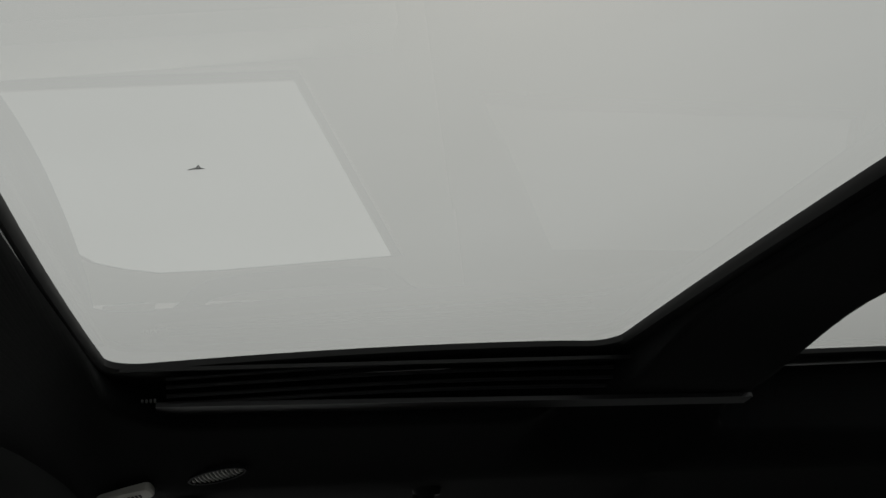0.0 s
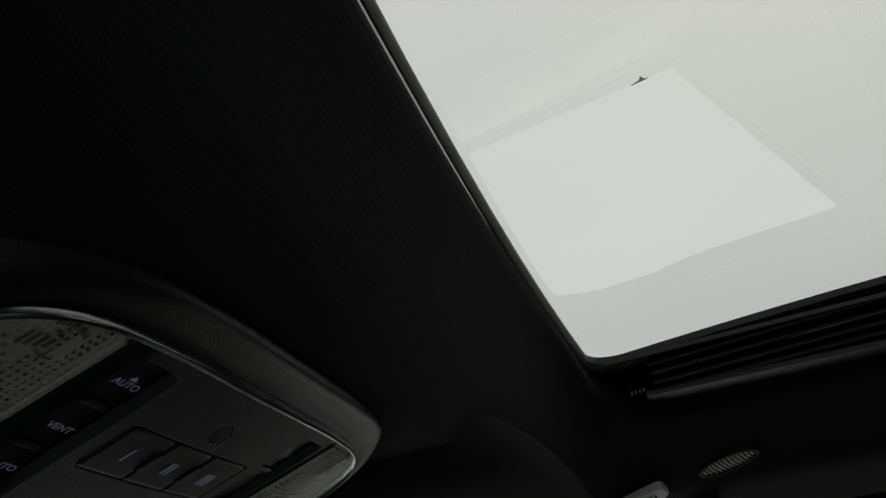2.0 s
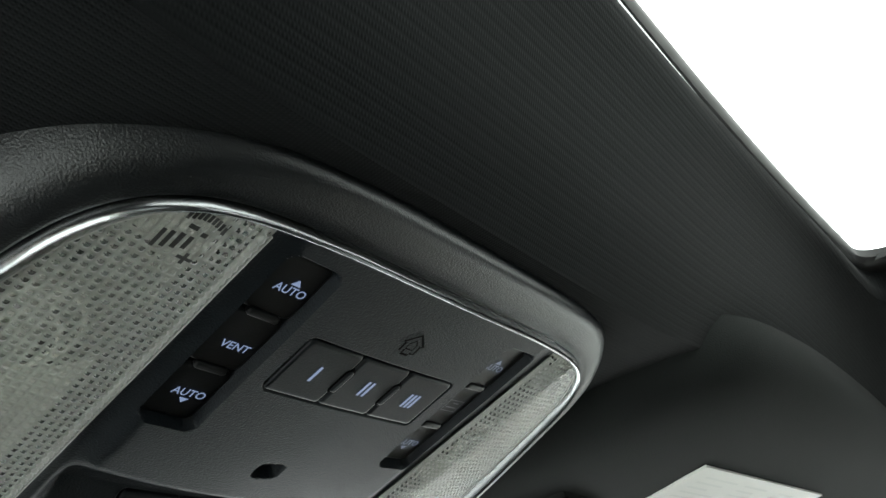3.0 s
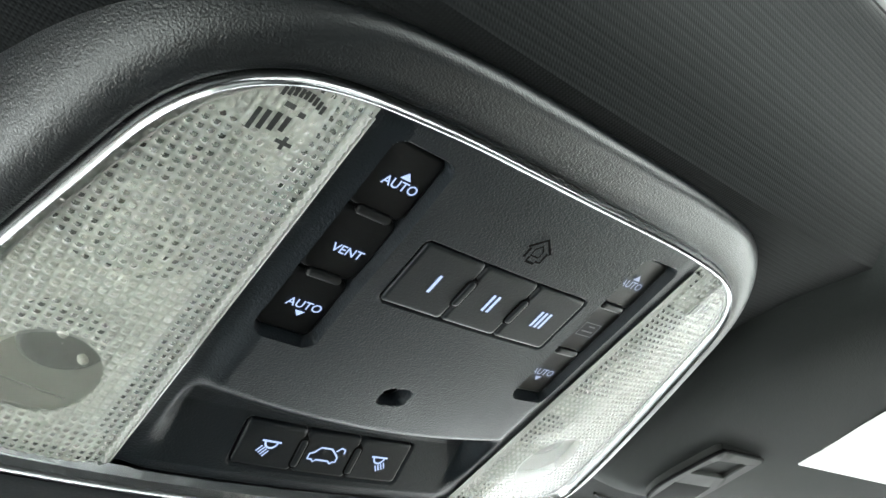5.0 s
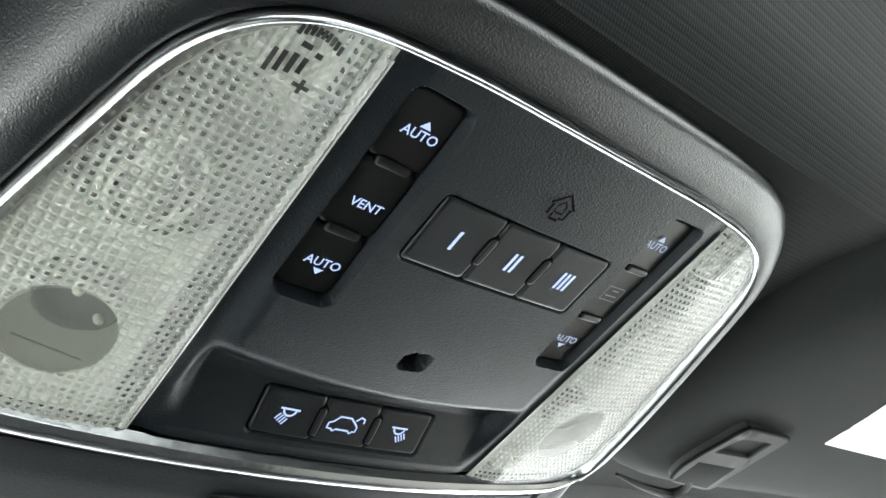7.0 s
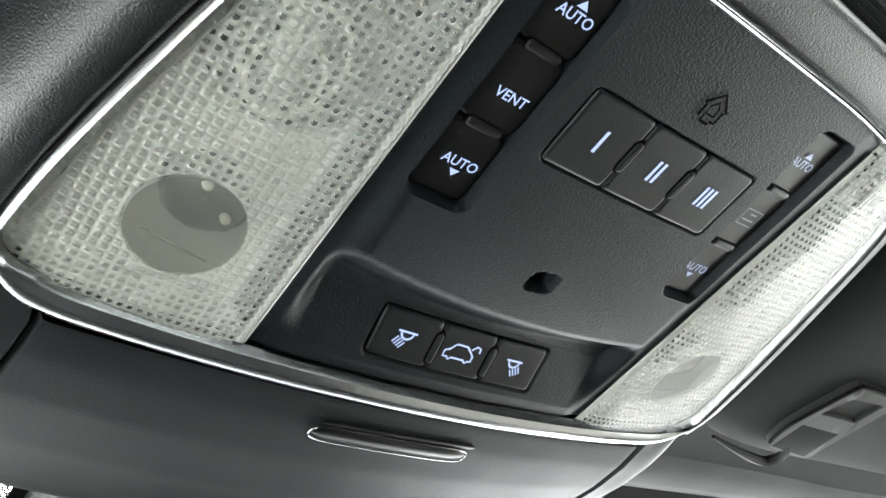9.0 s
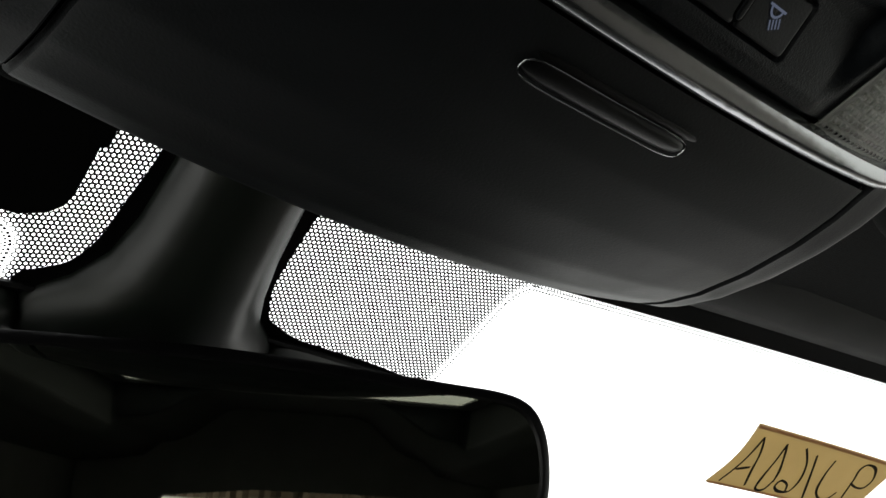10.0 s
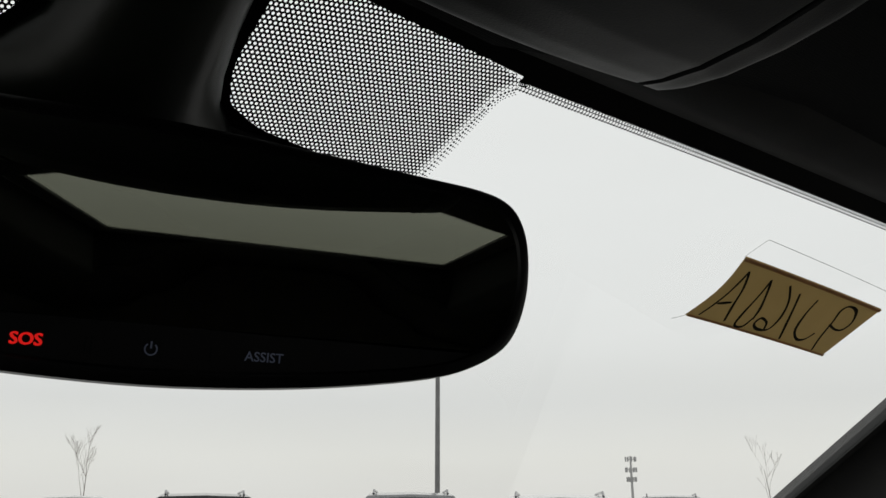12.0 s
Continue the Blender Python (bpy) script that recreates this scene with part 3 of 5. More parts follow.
for row, r in ((0, 0.00068), (1, 0.00082)):
    for i in range(290):
        x = 0.1425 + 0.0021 * (i + 0.5 * row)
        y = edge_y(x) + 0.0009 + 0.0018 * row
        rim, bore = [], []
        for k in range(12):
            a = radians(30 * k)
            d = 0.00108 / math.cos(radians((30 * k + 30) % 60 - 30))
            rim.append(bm.verts.new(screen(x + d * math.cos(a + radians(30)), y + d * math.sin(a + radians(30)), 0.001)))
            bore.append(bm.verts.new(screen(x + r * math.cos(a + radians(30)), y + r * math.sin(a + radians(30)), 0.001)))
        for k in range(12):
            bm.faces.new((rim[k], rim[(k + 1) % 12], bore[(k + 1) % 12], bore[k]))
tagged(part("dotted_edge", bm, FRIT, windscreen, "", False), "black lattice edge of fine clear dots", "", "", "stuff")
bm = bmesh.new()
bm.faces.new([bm.verts.new(screen(x, y, 0.0013)) for x, y in [(-0.24, 0.22), (-0.0680, 0.22)] + [(x + 0.0004, y + 0.0003) for x, y in reversed(LEFT_TOP)] + [(-0.24, 0.3070)]])
part("frit_patch", bm, FRIT, windscreen, "solid black patch", False)
def frit_strip(rim, shift):
    """Solid black strip along a rim, shift metres wide to one side."""
    fine = smooth_curve([Vector((x, y, 0)) for x, y in rim], 6)
    return grid_mesh(lambda i, k: screen(fine[i].x + shift[0] * k, fine[i].y + shift[1] * k, 0.0012), range(len(fine)), (0, 0.35, 0.7, 1.0))


part("frit_rim", frit_strip([(0.0212, 0.255), (0.0204, 0.270), (0.0200, 0.2809), (0.0200, 0.2991), (0.0204, 0.3079), (0.0227, 0.3159), (0.0258, 0.3220)], (-0.013, 0.004)), FRIT, windscreen, "solid black rim")
part("frit_rim", frit_strip([(0.0170, 0.3050), (0.0205, 0.3130), (0.0256, 0.3219), (0.0290, 0.3250), (0.0345, 0.3272), (0.0450, 0.3304), (0.0606, 0.3317), (0.0900, 0.3337), (0.1285, 0.3385)], (-0.003, 0.0085)), FRIT, windscreen, "solid black rim")
part("frit_rim", frit_strip([(x - 0.0008, y - 0.0004) for x, y in LEFT_RIM[:9]], (0.013, 0.004)), FRIT, windscreen, "solid black rim")
part("frit_rim", frit_strip([(x - 0.0004, y - 0.0008) for x, y in LEFT_RIM[6:]], (0.007, 0.011)), FRIT, windscreen, "solid black rim")

# passenger A-pillar trim with a dotted edge
rings = []
for t in span(0, 1, 14):
    x, y = 0.7010 + 0.1350 * t, 0.2150 + 0.4400 * t
    p = screen(x, y, 0.004)
    rings.append([p + Vector(o) for o in ((0.012, 0, 0.003), (0.016, -0.002, -0.006), (0.032, -0.010, -0.018), (0.06, -0.025, -0.030), (0.10, -0.03, -0.028), (0.14, -0.01, 0.0), (0.14, 0.02, 0.03), (0.04, 0.01, 0.03))])
for sx in (-1, 1):
    part("frit_band", grid_mesh(lambda t, k: screen(sx * (0.7010 + 0.1350 * t + 0.03 * k), 0.2150 + 0.4400 * t, 0.0016), span(0, 1, 20), (0, 0.5, 1)), FRIT, windscreen, "solid black border")
structure("pillar_right", loft(rings, True, True), TRIM, "dark plastic windscreen pillar trim", "pillar")
structure("pillar_left", loft([[Vector((-p.x, p.y, p.z)) for p in r] for r in rings], True, True), TRIM, "dark plastic windscreen pillar trim", "pillar")
pts = []
for k in range(3):
    for i in range(170):
        t = 0.1 + 0.85 * (i + 0.5 * (k % 2)) / 169
        x, y = 0.7010 + 0.1350 * t, 0.2150 + 0.4400 * t
        pts.append((x - 0.0011 - 0.0018 * k, y + 0.0004, 0.0009 - 0.00022 * k))
tagged(part("dot_fringe", dots(pts), FRIT, windscreen, "", False), "fading row of black dots", "", "", "stuff")


# ---- roof glass ----
def roof_z(x, y):
    return 1.622 - 0.012 * (x / 0.36) ** 2 * 0.4 - 0.02 * max(0.0, -0.45 - y)


def roof_window(name, cy, h, label, clear=0.734, radius=0.026, arch=0.004, bowed=1):
    root = thing(name, (0, cy, 1.62), label, "sunroof", "", "structure")
    part("pane", grid_mesh(lambda x, y: (x, y, roof_z(0, y) + 0.002), span(-0.50, 0.50, 3), span(cy - h / 2 - 0.05, cy + h / 2 + 0.05, 3)), ROOF_GLASS, root, "tinted dusty glass", False)
    inner = rounded(clear, h, radius, 12)
    def dense(loop):
        out = []
        for a, b in zip(loop, loop[1:] + loop[:1]):
            k = 12 if math.hypot(b[0] - a[0], b[1] - a[1]) > 0.1 else 1
            out += [(a[0] + (b[0] - a[0]) * i / k, a[1] + (b[1] - a[1]) * i / k) for i in range(k)]
        return out
    inner = dense(inner)
    outer = rounded(clear + 0.24, h + 0.12, 0.05, 12)
    outer = dense(outer)
    rings = []
    for loop, dz in ((inner, 0.001), (inner, -0.004), ([(a[0] * 0.97 + b[0] * 0.03, a[1] * 0.97 + b[1] * 0.03) for a, b in zip(inner, outer)], -0.0065),
                     ([(a[0] * 0.6 + b[0] * 0.4, a[1] * 0.6 + b[1] * 0.4) for a, b in zip(inner, outer)], -0.008), (outer, -0.009), (outer, 0.001)):
        rings.append([Vector((x, cy + y - bowed * bow(x), roof_z(0, cy + y) + dz - arch * min(1.0, (2 * y / h) ** 2))) for x, y in loop])
    part("frame", loft(rings), RUBBER, root, "black rubber-edged glass frame")
    return root


sunroof = roof_window("window_roof_front", -0.3005, 0.409, "tinted front roof glass under a grey overcast sky")
roof_window("window_roof_rear", -1.137, 0.93, "tinted rear roof glass", 0.875, 0.016, 0.0, 0)
part("seal_strip", tube([(x, -0.0925 - 0.008 * (x / 0.36) ** 2, 1.6085) for x in span(-0.36, 0.355, 20)], 0.0016, 8), CHROME, sunroof, "thin shiny seal strip")
# debris on the outside of the glass
debris = thing("leaf_debris", (0.0642, -0.1745, 1.6252), "small dark twig fragment lying on the roof glass", "leaf")
bm = tube([(0.0652, -0.1705, 1.6248), (0.0647, -0.1724, 1.6250), (0.0643, -0.1748, 1.6252), (0.0638, -0.1776, 1.6248)], [0.00012, 0.00028, 0.0005, 0.00012], 6)
part("twig", bm, MARK, debris)
bm = tube([(0.0644, -0.1738, 1.6250), (0.0637, -0.1750, 1.6262), (0.0639, -0.1758, 1.6253)], [0.00012, 0.0005, 0.00012], 6)
part("leaf_scrap", bm, MARK, debris)

# sliding tracks in the roof opening
for side in (1, -1):
    track = thing("sunroof_track", (side * 0.38, -0.3, 1.59), "black ribbed sliding track beside the roof glass", "track", "roof glass tracks")
    for k, (xo, z0, z1) in enumerate(((0.372, 1.6085, 1.6035), (0.378, 1.6035, 1.5965), (0.384, 1.598, 1.589), (0.390, 1.5935, 1.583))):
        path = [(side * xo, y, z0 + (z1 - z0) * ((-0.148 - y) / 0.36) ** 0.8 + 0.004 * math.sin(3.1416 * (-0.148 - y) / 0.40)) for y in span(-0.148, -0.52, 16)]
        part("rib", tube(path, 0.0016, 6), RAIL, track)
    part("cover", grid_mesh(lambda y, k: (side * (0.388 + 0.016 * k), y, 1.5915 - 0.003 * k + 0.052 * (y + 0.13)), span(-0.14, -0.66, 14), span(0, 1, 3), (side * 0.001, 0, 0.004)), RAIL, track, "flat grey track cover")
    part("channel", grid_mesh(lambda y, k: (side * (0.36 + 0.075 * k), y, 1.612 + 0.014 * k + 0.03 * (y + 0.13)), span(-0.10, -0.60, 14), span(0, 1, 3), (0, 0, 0.003)), RUBBER, track)
    for k in range(4):
        part("clip", box((side * 0.392 - 0.002, -0.131 - 0.003 * k, 1.5955), (side * 0.392 + 0.002, -0.1295 - 0.003 * k, 1.598)), RAIL_GREY, track, "", False)
    bm = loft([[Vector((side * 0.392, y, z)) for y, z in ((-0.642, 1.574), (-0.626, 1.574), (-0.628, 1.588), (-0.632, 1.591), (-0.634, 1.587), (-0.638, 1.592), (-0.640, 1.588))],
               [Vector((side * 0.395, y, z)) for y, z in ((-0.642, 1.574), (-0.626, 1.574), (-0.628, 1.588), (-0.632, 1.591), (-0.634, 1.587), (-0.638, 1.592), (-0.640, 1.588))]], True, True)
    part("bracket", bm, RAIL_GREY, track, "small pale bracket")


# ---- overhead console ----
TH = math.atan(0.285)
CT, ST = math.cos(TH), math.sin(TH)


def con(X, V, h=0.0):
    """Console coordinates: X across, V forwards along the sloping face, h out of the face, metres."""
    return Vector((X, V * CT - h * ST, 1.5015 - V * ST - h * CT + 0.0055 * (X / 0.105) ** 2))


def con_frame(X, V, h):
    """Axes (right, rearwards, out of the face) that follow the panel's relief, and the point."""
    e = 0.0015
    ex = (con(X + e, V, face_h(X + e, V)) - con(X - e, V, face_h(X - e, V))).normalized()
    ev = (con(X, V + e, face_h(X, V + e)) - con(X, V - e, face_h(X, V - e))).normalized()
    n = ex.cross(-ev).normalized()
    up = n.cross(ex)
    return Matrix((ex, up, n)).transposed().to_4x4(), con(X, V, h)


HALF = [(0, -37.2), (20, -37.1), (40, -36.6), (60, -34.9), (72, -32.6), (80.5, -29.2), (88, -24), (94, -17), (98.8, -7.5), (103.2, 7), (108, 24), (113, 43), (116.7, 59), (119, 72),
        (119.8, 80), (117.8, 88), (112, 94), (104, 96.8), (88, 97.7), (60, 98.1), (30, 98.2), (0, 98.2)]
ring_pts = [Vector((x / 1000, v / 1000, 0)) for x, v in HALF] + [Vector((-x / 1000, v / 1000, 0)) for x, v in HALF[-2:0:-1]]
OUTLINE = smooth_curve(ring_pts, 6, True)


def outer_x(V):
    """Half width of the chrome outline at V."""
    best = 0.0
    for (x0, v0), (x1, v1) in zip(HALF, HALF[1:]):
        v0, v1 = v0 / 1000, v1 / 1000
        if min(v0, v1) <= V <= max(v0, v1) and abs(v1 - v0) > 1e-9:
            best = max(best, (x0 + (x1 - x0) * (V - v0) / (v1 - v0)) / 1000)
    return best


def face_h(X, V):
    """Relief of the centre panel: a low plateau, then a deep scoop whose floor climbs forwards and carries the front keys."""
    ax = abs(X)
    hp = 0.0010 * ease((V + 0.036) / 0.036) + 0.0010 * ease(V / 0.046)
    hp *= ease((0.0565 - ax) / 0.008)
    roll = ease((V - 0.0530 + 0.0035 * (ax / 0.05) ** 2) / 0.0115)
    hp *= 1 - roll
    rec = roll * ease((0.0560 - ax) / 0.007)
    floor = 0.0066 * min(1.0, max(0.0, (0.0836 - V) / 0.0180))
    return hp - 0.0012 * ease((ax - 0.050) / 0.008) - rec * floor


def pocket(X, V, cx, cv, w, h, r):
    dx, dv = abs(X - cx) - w / 2 + r, abs(V - cv) - h / 2 + r
    return math.hypot(max(dx, 0), max(dv, 0)) + min(max(dx, dv), 0) - r


POCKETS = [(-0.0440, 0.0016, 0.0162, 0.0588, 0.003, 0.0046), (0.0440, 0.0016, 0.0162, 0.0588, 0.003, 0.0046), (0, 0.001, 0.0594, 0.0204, 0.002, 0.0014),
           (0, 0.0742, 0.0602, 0.0145, 0.002, 0.0014)]


def panel_h(X, V):
    h = face_h(X, V) - 0.003 * ease((V - 0.0872) / 0.0022)
    for cx, cv, w, l, r, deep in POCKETS:
        d = pocket(X, V, cx, cv, w, l, r)
        h -= deep * ease((0.0004 - d) / 0.0009)
    mic = (abs((X + 0.0022) / 0.0044) ** 4 + abs((V - 0.0402 + 0.12 * (X + 0.0022)) / 0.0032) ** 4) ** 0.25
    return h - 0.0042 * ease((1.08 - mic) / 0.22)


console = thing("overhead_console", con(0, 0.03), "charcoal plastic overhead console with chrome ring, map lights and backlit keys", "overhead console")
px, pv = span(-0.0598, 0.0598, 300), span(-0.0368, 0.0925, 340)
bm = grid_mesh(lambda X, V: con(X, V, panel_h(X, V)), px, pv)
# Shade put into colour: shallow wells and front ends of deep wells turn black
bm.faces.ensure_lookup_table()
for i in range(len(px) - 1):
    for j in range(len(pv) - 1):
        X, V = (px[i] + px[i + 1]) / 2, (pv[j] + pv[j + 1]) / 2
        if any(pocket(X, V, cx, cv, w, l, r) < -0.0001 and (V > cv + l / 2 - 0.004 or deep < 0.002) for cx, cv, w, l, r, deep in POCKETS):
            bm.faces[i * (len(pv) - 1) + j].material_index = 1
part("centre_panel", bm, [PLASTIC, KEY], console, "grained charcoal panel with a scooped front edge and key wells painted dark as shade")


def key(name, X0, X1, V0, V1, h0, lift, mat, parent, label="", r=0.0015, dish=0.0):
    """A push key standing in its pocket; its top follows the panel's relief."""
    cx, cv, w, l = (X0 + X1) / 2, (V0 + V1) / 2, X1 - X0, V1 - V0
    rings = []
    for ins, dh in ((0.0, h0), (0.0, lift - 0.0006), (0.0003, lift - 0.0002), (0.0008, lift), (0.0011, lift), (w * 0.3, lift - dish), (w * 0.47, lift - dish * 1.2)):
        ring = []
        for px, pv in rounded(w, l, r, 4):
            sx, sv = (w - 2 * ins) / w, (l - 2 * min(ins, l * 0.46)) / l
            X, V = cx + px * sx, cv + pv * sv
            ring.append(con(X, V, face_h(X, V) + dh))
        rings.append(ring)
    bm = loft(rings)
    bm.verts.ensure_lookup_table()
    n = len(rings[0])
    bm.faces.new([bm.verts[len(bm.verts) - n + i] for i in range(n)])
    bmesh.ops.recalc_face_normals(bm, faces=bm.faces)
    return part(name, bm, mat, parent, label)


def ribbon(loop, width, X, V, h, closed=False):
    """A flat printed line in a key's plane; loop in metres, x to the right, y towards the rear."""
    bm = bmesh.new()
    m, p = con_frame(X, V, h)
    pts = [Vector((a, b, 0)) for a, b in loop]
    n = len(pts)
    rows = []
    for i, q in enumerate(pts):
        a = pts[(i - 1) % n] if closed else pts[max(i - 1, 0)]
        b = pts[(i + 1) % n] if closed else pts[min(i + 1, n - 1)]
        d = (b - a).normalized() if (b - a).length else Vector((1, 0, 0))
        s = Vector((-d.y, d.x, 0)) * width / 2
        rows.append((bm.verts.new(p + m.to_3x3() @ (q + s)), bm.verts.new(p + m.to_3x3() @ (q - s))))
    for i in range(n if closed else n - 1):
        a, b = rows[i], rows[(i + 1) % n]
        bm.faces.new((a[0], a[1], b[1], b[0]))
    return bm


def poly_sign(loop, X, V, h):
    bm = bmesh.new()
    m, p = con_frame(X, V, h)
    bm.faces.new([bm.verts.new(p + m.to_3x3() @ Vector((a, b, 0))) for a, b in loop])
    return bm


def merge(bms):
    out = bmesh.new()
    for b in bms:
        me = bpy.data.meshes.new("t")
        b.to_mesh(me)
        b.free()
        out.from_mesh(me)
        bpy.data.meshes.remove(me)
    return out


def lettering(text, size, m):
    """Letters of the built-in font as a bmesh in world metres."""
    cu = bpy.data.curves.new("t", "FONT")
    cu.body, cu.size, cu.align_x, cu.align_y, cu.resolution_u = text, size, "CENTER", "CENTER", 3
    cu.offset = size * 0.012
    ob = bpy.data.objects.new("t", cu)
    me = bpy.data.meshes.new_from_object(ob)
    bm = bmesh.new()
    bm.from_mesh(me)
    bpy.data.meshes.remove(me)
    bpy.data.objects.remove(ob)
    bpy.data.curves.remove(cu)
    bmesh.ops.transform(bm, matrix=m, verts=bm.verts)
    return bm


def con_text(text, size, X, V, h):
    m, p = con_frame(X, V, h)
    return lettering(text, size, Matrix.Translation(p) @ m)


def lozenge(X, V, across, parent):
    """The raised bar between two keys."""
    w, l = (0.0095, 0.0024) if across else (0.0026, 0.0088)
    if not across:
        key("divider_slot", X - w / 2 - 0.0008, X + w / 2 + 0.0008, V - l / 2 - 0.0008, V + l / 2 + 0.0008, -0.0035, 0.0005, ENGRAVED, parent, "", 0.0019)
    key("divider", X - w / 2, X + w / 2, V - l / 2, V + l / 2, -0.0035, (-0.0018 if across else 0.0009), KEY_GREY if not across else KEY, parent, "", 0.0011)


for side in (-1, 1):
    cx = side * 0.0440
    for kind, v0, v1 in (("up", -0.0268, -0.0086), ("mid", -0.0078, 0.0112), ("down", 0.0120, 0.0304)):
        k = key("roof_key", cx - 0.0077, cx + 0.0077, v0, v1, -0.0050, -0.0030, KEY, console, "black rocker key with blue-white backlit symbol", 0.0022, 0.0001)
        mid = (v0 + v1) / 2
        hh = face_h(cx, mid) - 0.0030 + 0.0003
        tx = cx - side * 0.0009
        if kind == "mid":
            if side < 0:
                part("symbol", con_text("VENT", 0.0034, tx, mid + 0.0016, hh), GLOW, k, "", False)
            else:
                part("symbol", merge([ribbon([(-0.0035, -0.0025), (0.0035, -0.0025), (0.0035, 0.0025), (-0.0035, 0.0025)], 0.0004, cx, mid, hh, True),
                                      ribbon([(-0.0025, 0.0), (0.0025, 0.0)], 0.0005, cx, mid + 0.0008, hh), ribbon([(-0.001, 0.0012), (0.0018, 0.0012)], 0.0005, cx, mid, hh)]), GLOW_FAINT, k, "", False)
        else:
            tv = mid + (0.0006 if kind == "up" else 0.0001)
            av = mid + (-0.0020 if kind == "up" else 0.0026)
            tri = [(-0.0015, -0.0007), (0.0015, -0.0007), (0, 0.0012)] if kind == "up" else [(-0.0014, 0.0006), (0, -0.0011), (0.0014, 0.0006)]
            part("symbol", merge([con_text("AUTO", 0.0034, tx, tv, hh), poly_sign(tri, tx, av, hh)]), GLOW if side < 0 else GLOW_DIM, k, "", False)
    for v in (-0.0082, 0.0116):
        lozenge(cx, v, True, console)

for i, (x0, x1) in enumerate(((-0.0292, -0.0100), (-0.0094, 0.0094), (0.0100, 0.0292))):
    k = key("opener_key", x0, x1, -0.0088, 0.0108, -0.0012, 0.0003, KEY_GREY, console, "dark grey garage-opener key with backlit bars", 0.0012)
    xm, vm = (x0 + x1) / 2, 0.0010
    hh = face_h(xm, vm) + 0.0003 + 0.00025
    part("symbol", merge([ribbon([(dx, -0.0029), (dx, 0.0029)], 0.00095, xm, vm, hh) for dx in ([0], [-0.0009, 0.0009], [-0.0017, 0, 0.0017])[i]]), GLOW, k, "", False)
for x in (-0.0097, 0.0097):
    lozenge(x, 0.001, False, console)

LAMP_ICON = [[(-0.0031, 0.0), (0.0031, 0.0)], [(0.0020 * math.cos(a), -0.0021 * math.sin(a)) for a in span(0, 3.1416, 11)]]
CAR_ICON = [(-0.0048, -0.0010), (-0.0048, 0.0004), (-0.0036, 0.0008), (-0.0022, 0.0022), (0.0010, 0.0022), (0.0030, 0.0008), (0.0036, 0.0002), (0.0036, -0.0010),
            (0.0028, -0.0010), (0.0022, -0.0016), (0.0014, -0.0010), (-0.0022, -0.0010), (-0.0029, -0.0016), (-0.0036, -0.0010)]
CAR_ICON = [(a * 1.18, b * 1.3) for a, b in CAR_ICON]
for i, (x0, x1) in enumerate(((-0.0292, -0.0100), (-0.0094, 0.0094), (0.0100, 0.0292))):
    k = key("front_key", x0, x1, 0.0676, 0.0808, -0.0012, 0.0003, KEY_GREY, console, "dark grey map-light key with backlit symbol", 0.0012)
    xm, vm = (x0 + x1) / 2, 0.0742
    hh = face_h(xm, vm) + 0.0003 + 0.00025
    if i == 1:
        sign = [ribbon(CAR_ICON, 0.00058, xm - 0.0006, vm + 0.0006, hh, True), ribbon([(0.0030, 0.0022), (0.0044, 0.0036), (0.0058, 0.0032), (0.0060, 0.0018)], 0.00058, xm - 0.0006, vm + 0.0006, hh)]
    else:
        vm -= 0.0017
        hh = face_h(xm, vm) + 0.00055
        lean = -1 if i == 0 else 1
        xm -= 0.0003 if i == 0 else 0.0008
        sign = [ribbon(l, 0.00062, xm, vm, hh) for l in LAMP_ICON]
        sign += [ribbon([(lean * (0.0023 - 0.00085 * j), -0.0016 - 0.00045 * j), (lean * (0.0036 - 0.00085 * j), -0.0036 - 0.00045 * j)], 0.00045, xm, vm, hh) for j in range(4)]
    part("symbol", merge(sign), GLOW, k, "", False)
for x in (-0.0097, 0.0097):
    lozenge(x, 0.0748, False, console)

house_h = face_h(0, -0.0176) + 0.0004
part("house_mark", merge([ribbon([(-0.0030, -0.0026), (-0.0030, 0.0006), (-0.0040, 0.0006), (0, 0.0042), (0.0040, 0.0006), (0.0030, 0.0006), (0.0030, -0.0026), (0.0014, -0.0026), (0.0014, -0.0034), (-0.0014, -0.0034), (-0.0014, -0.0018)], 0.0008, 0, -0.0176, house_h),
                          ribbon([(-0.0014, -0.0014), (-0.0014, 0.0006), (0, 0.0020), (0.0014, 0.0006), (0.0014, -0.0014)], 0.0005, 0, -0.0176, house_h, True)]), ENGRAVED, console, "small engraved house outline", False)
rings = []
for s, dh in ((1.12, 0.0001), (1.0, 0.0002), (0.92, -0.0008), (0.8, -0.003), (0.5, -0.0034)):
    rings.append([con(-0.0032 + 0.0028 * s * math.cos(6.2832 * k / 20), 0.0402 + 0.0024 * s * math.sin(6.2832 * k / 20), face_h(-0.0022, 0.0402) + dh - 0.0034) for k in range(20)])
part("microphone_port", loft(rings), GAP, console, "small oval microphone opening")

# chrome ring, broad at the front
rings = []
for i, p in enumerate(OUTLINE):
    a, b = OUTLINE[i - 1], OUTLINE[(i + 1) % len(OUTLINE)]
    d = (b - a).normalized()
    nrm = Vector((-d.y, d.x, 0))
    if nrm.dot(Vector((0, 0.03, 0)) - p) < 0:
        nrm = -nrm
    w = 0.0033 + 0.0058 * ease((p.y - 0.080) / 0.0165)
    ring = []
    for k in range(9):
        t = k / 8
        ring.append(con(p.x + nrm.x * w * t, p.y + nrm.y * w * t, -0.0012 + 0.0036 * math.sin(math.pi * t) ** (0.95 - 0.60 * ease((p.y - 0.08) / 0.016)) + 0.0004 * t))
    ring.append(con(p.x + nrm.x * w * 0.5, p.y + nrm.y * w * 0.5, -0.004))
    rings.append(ring)
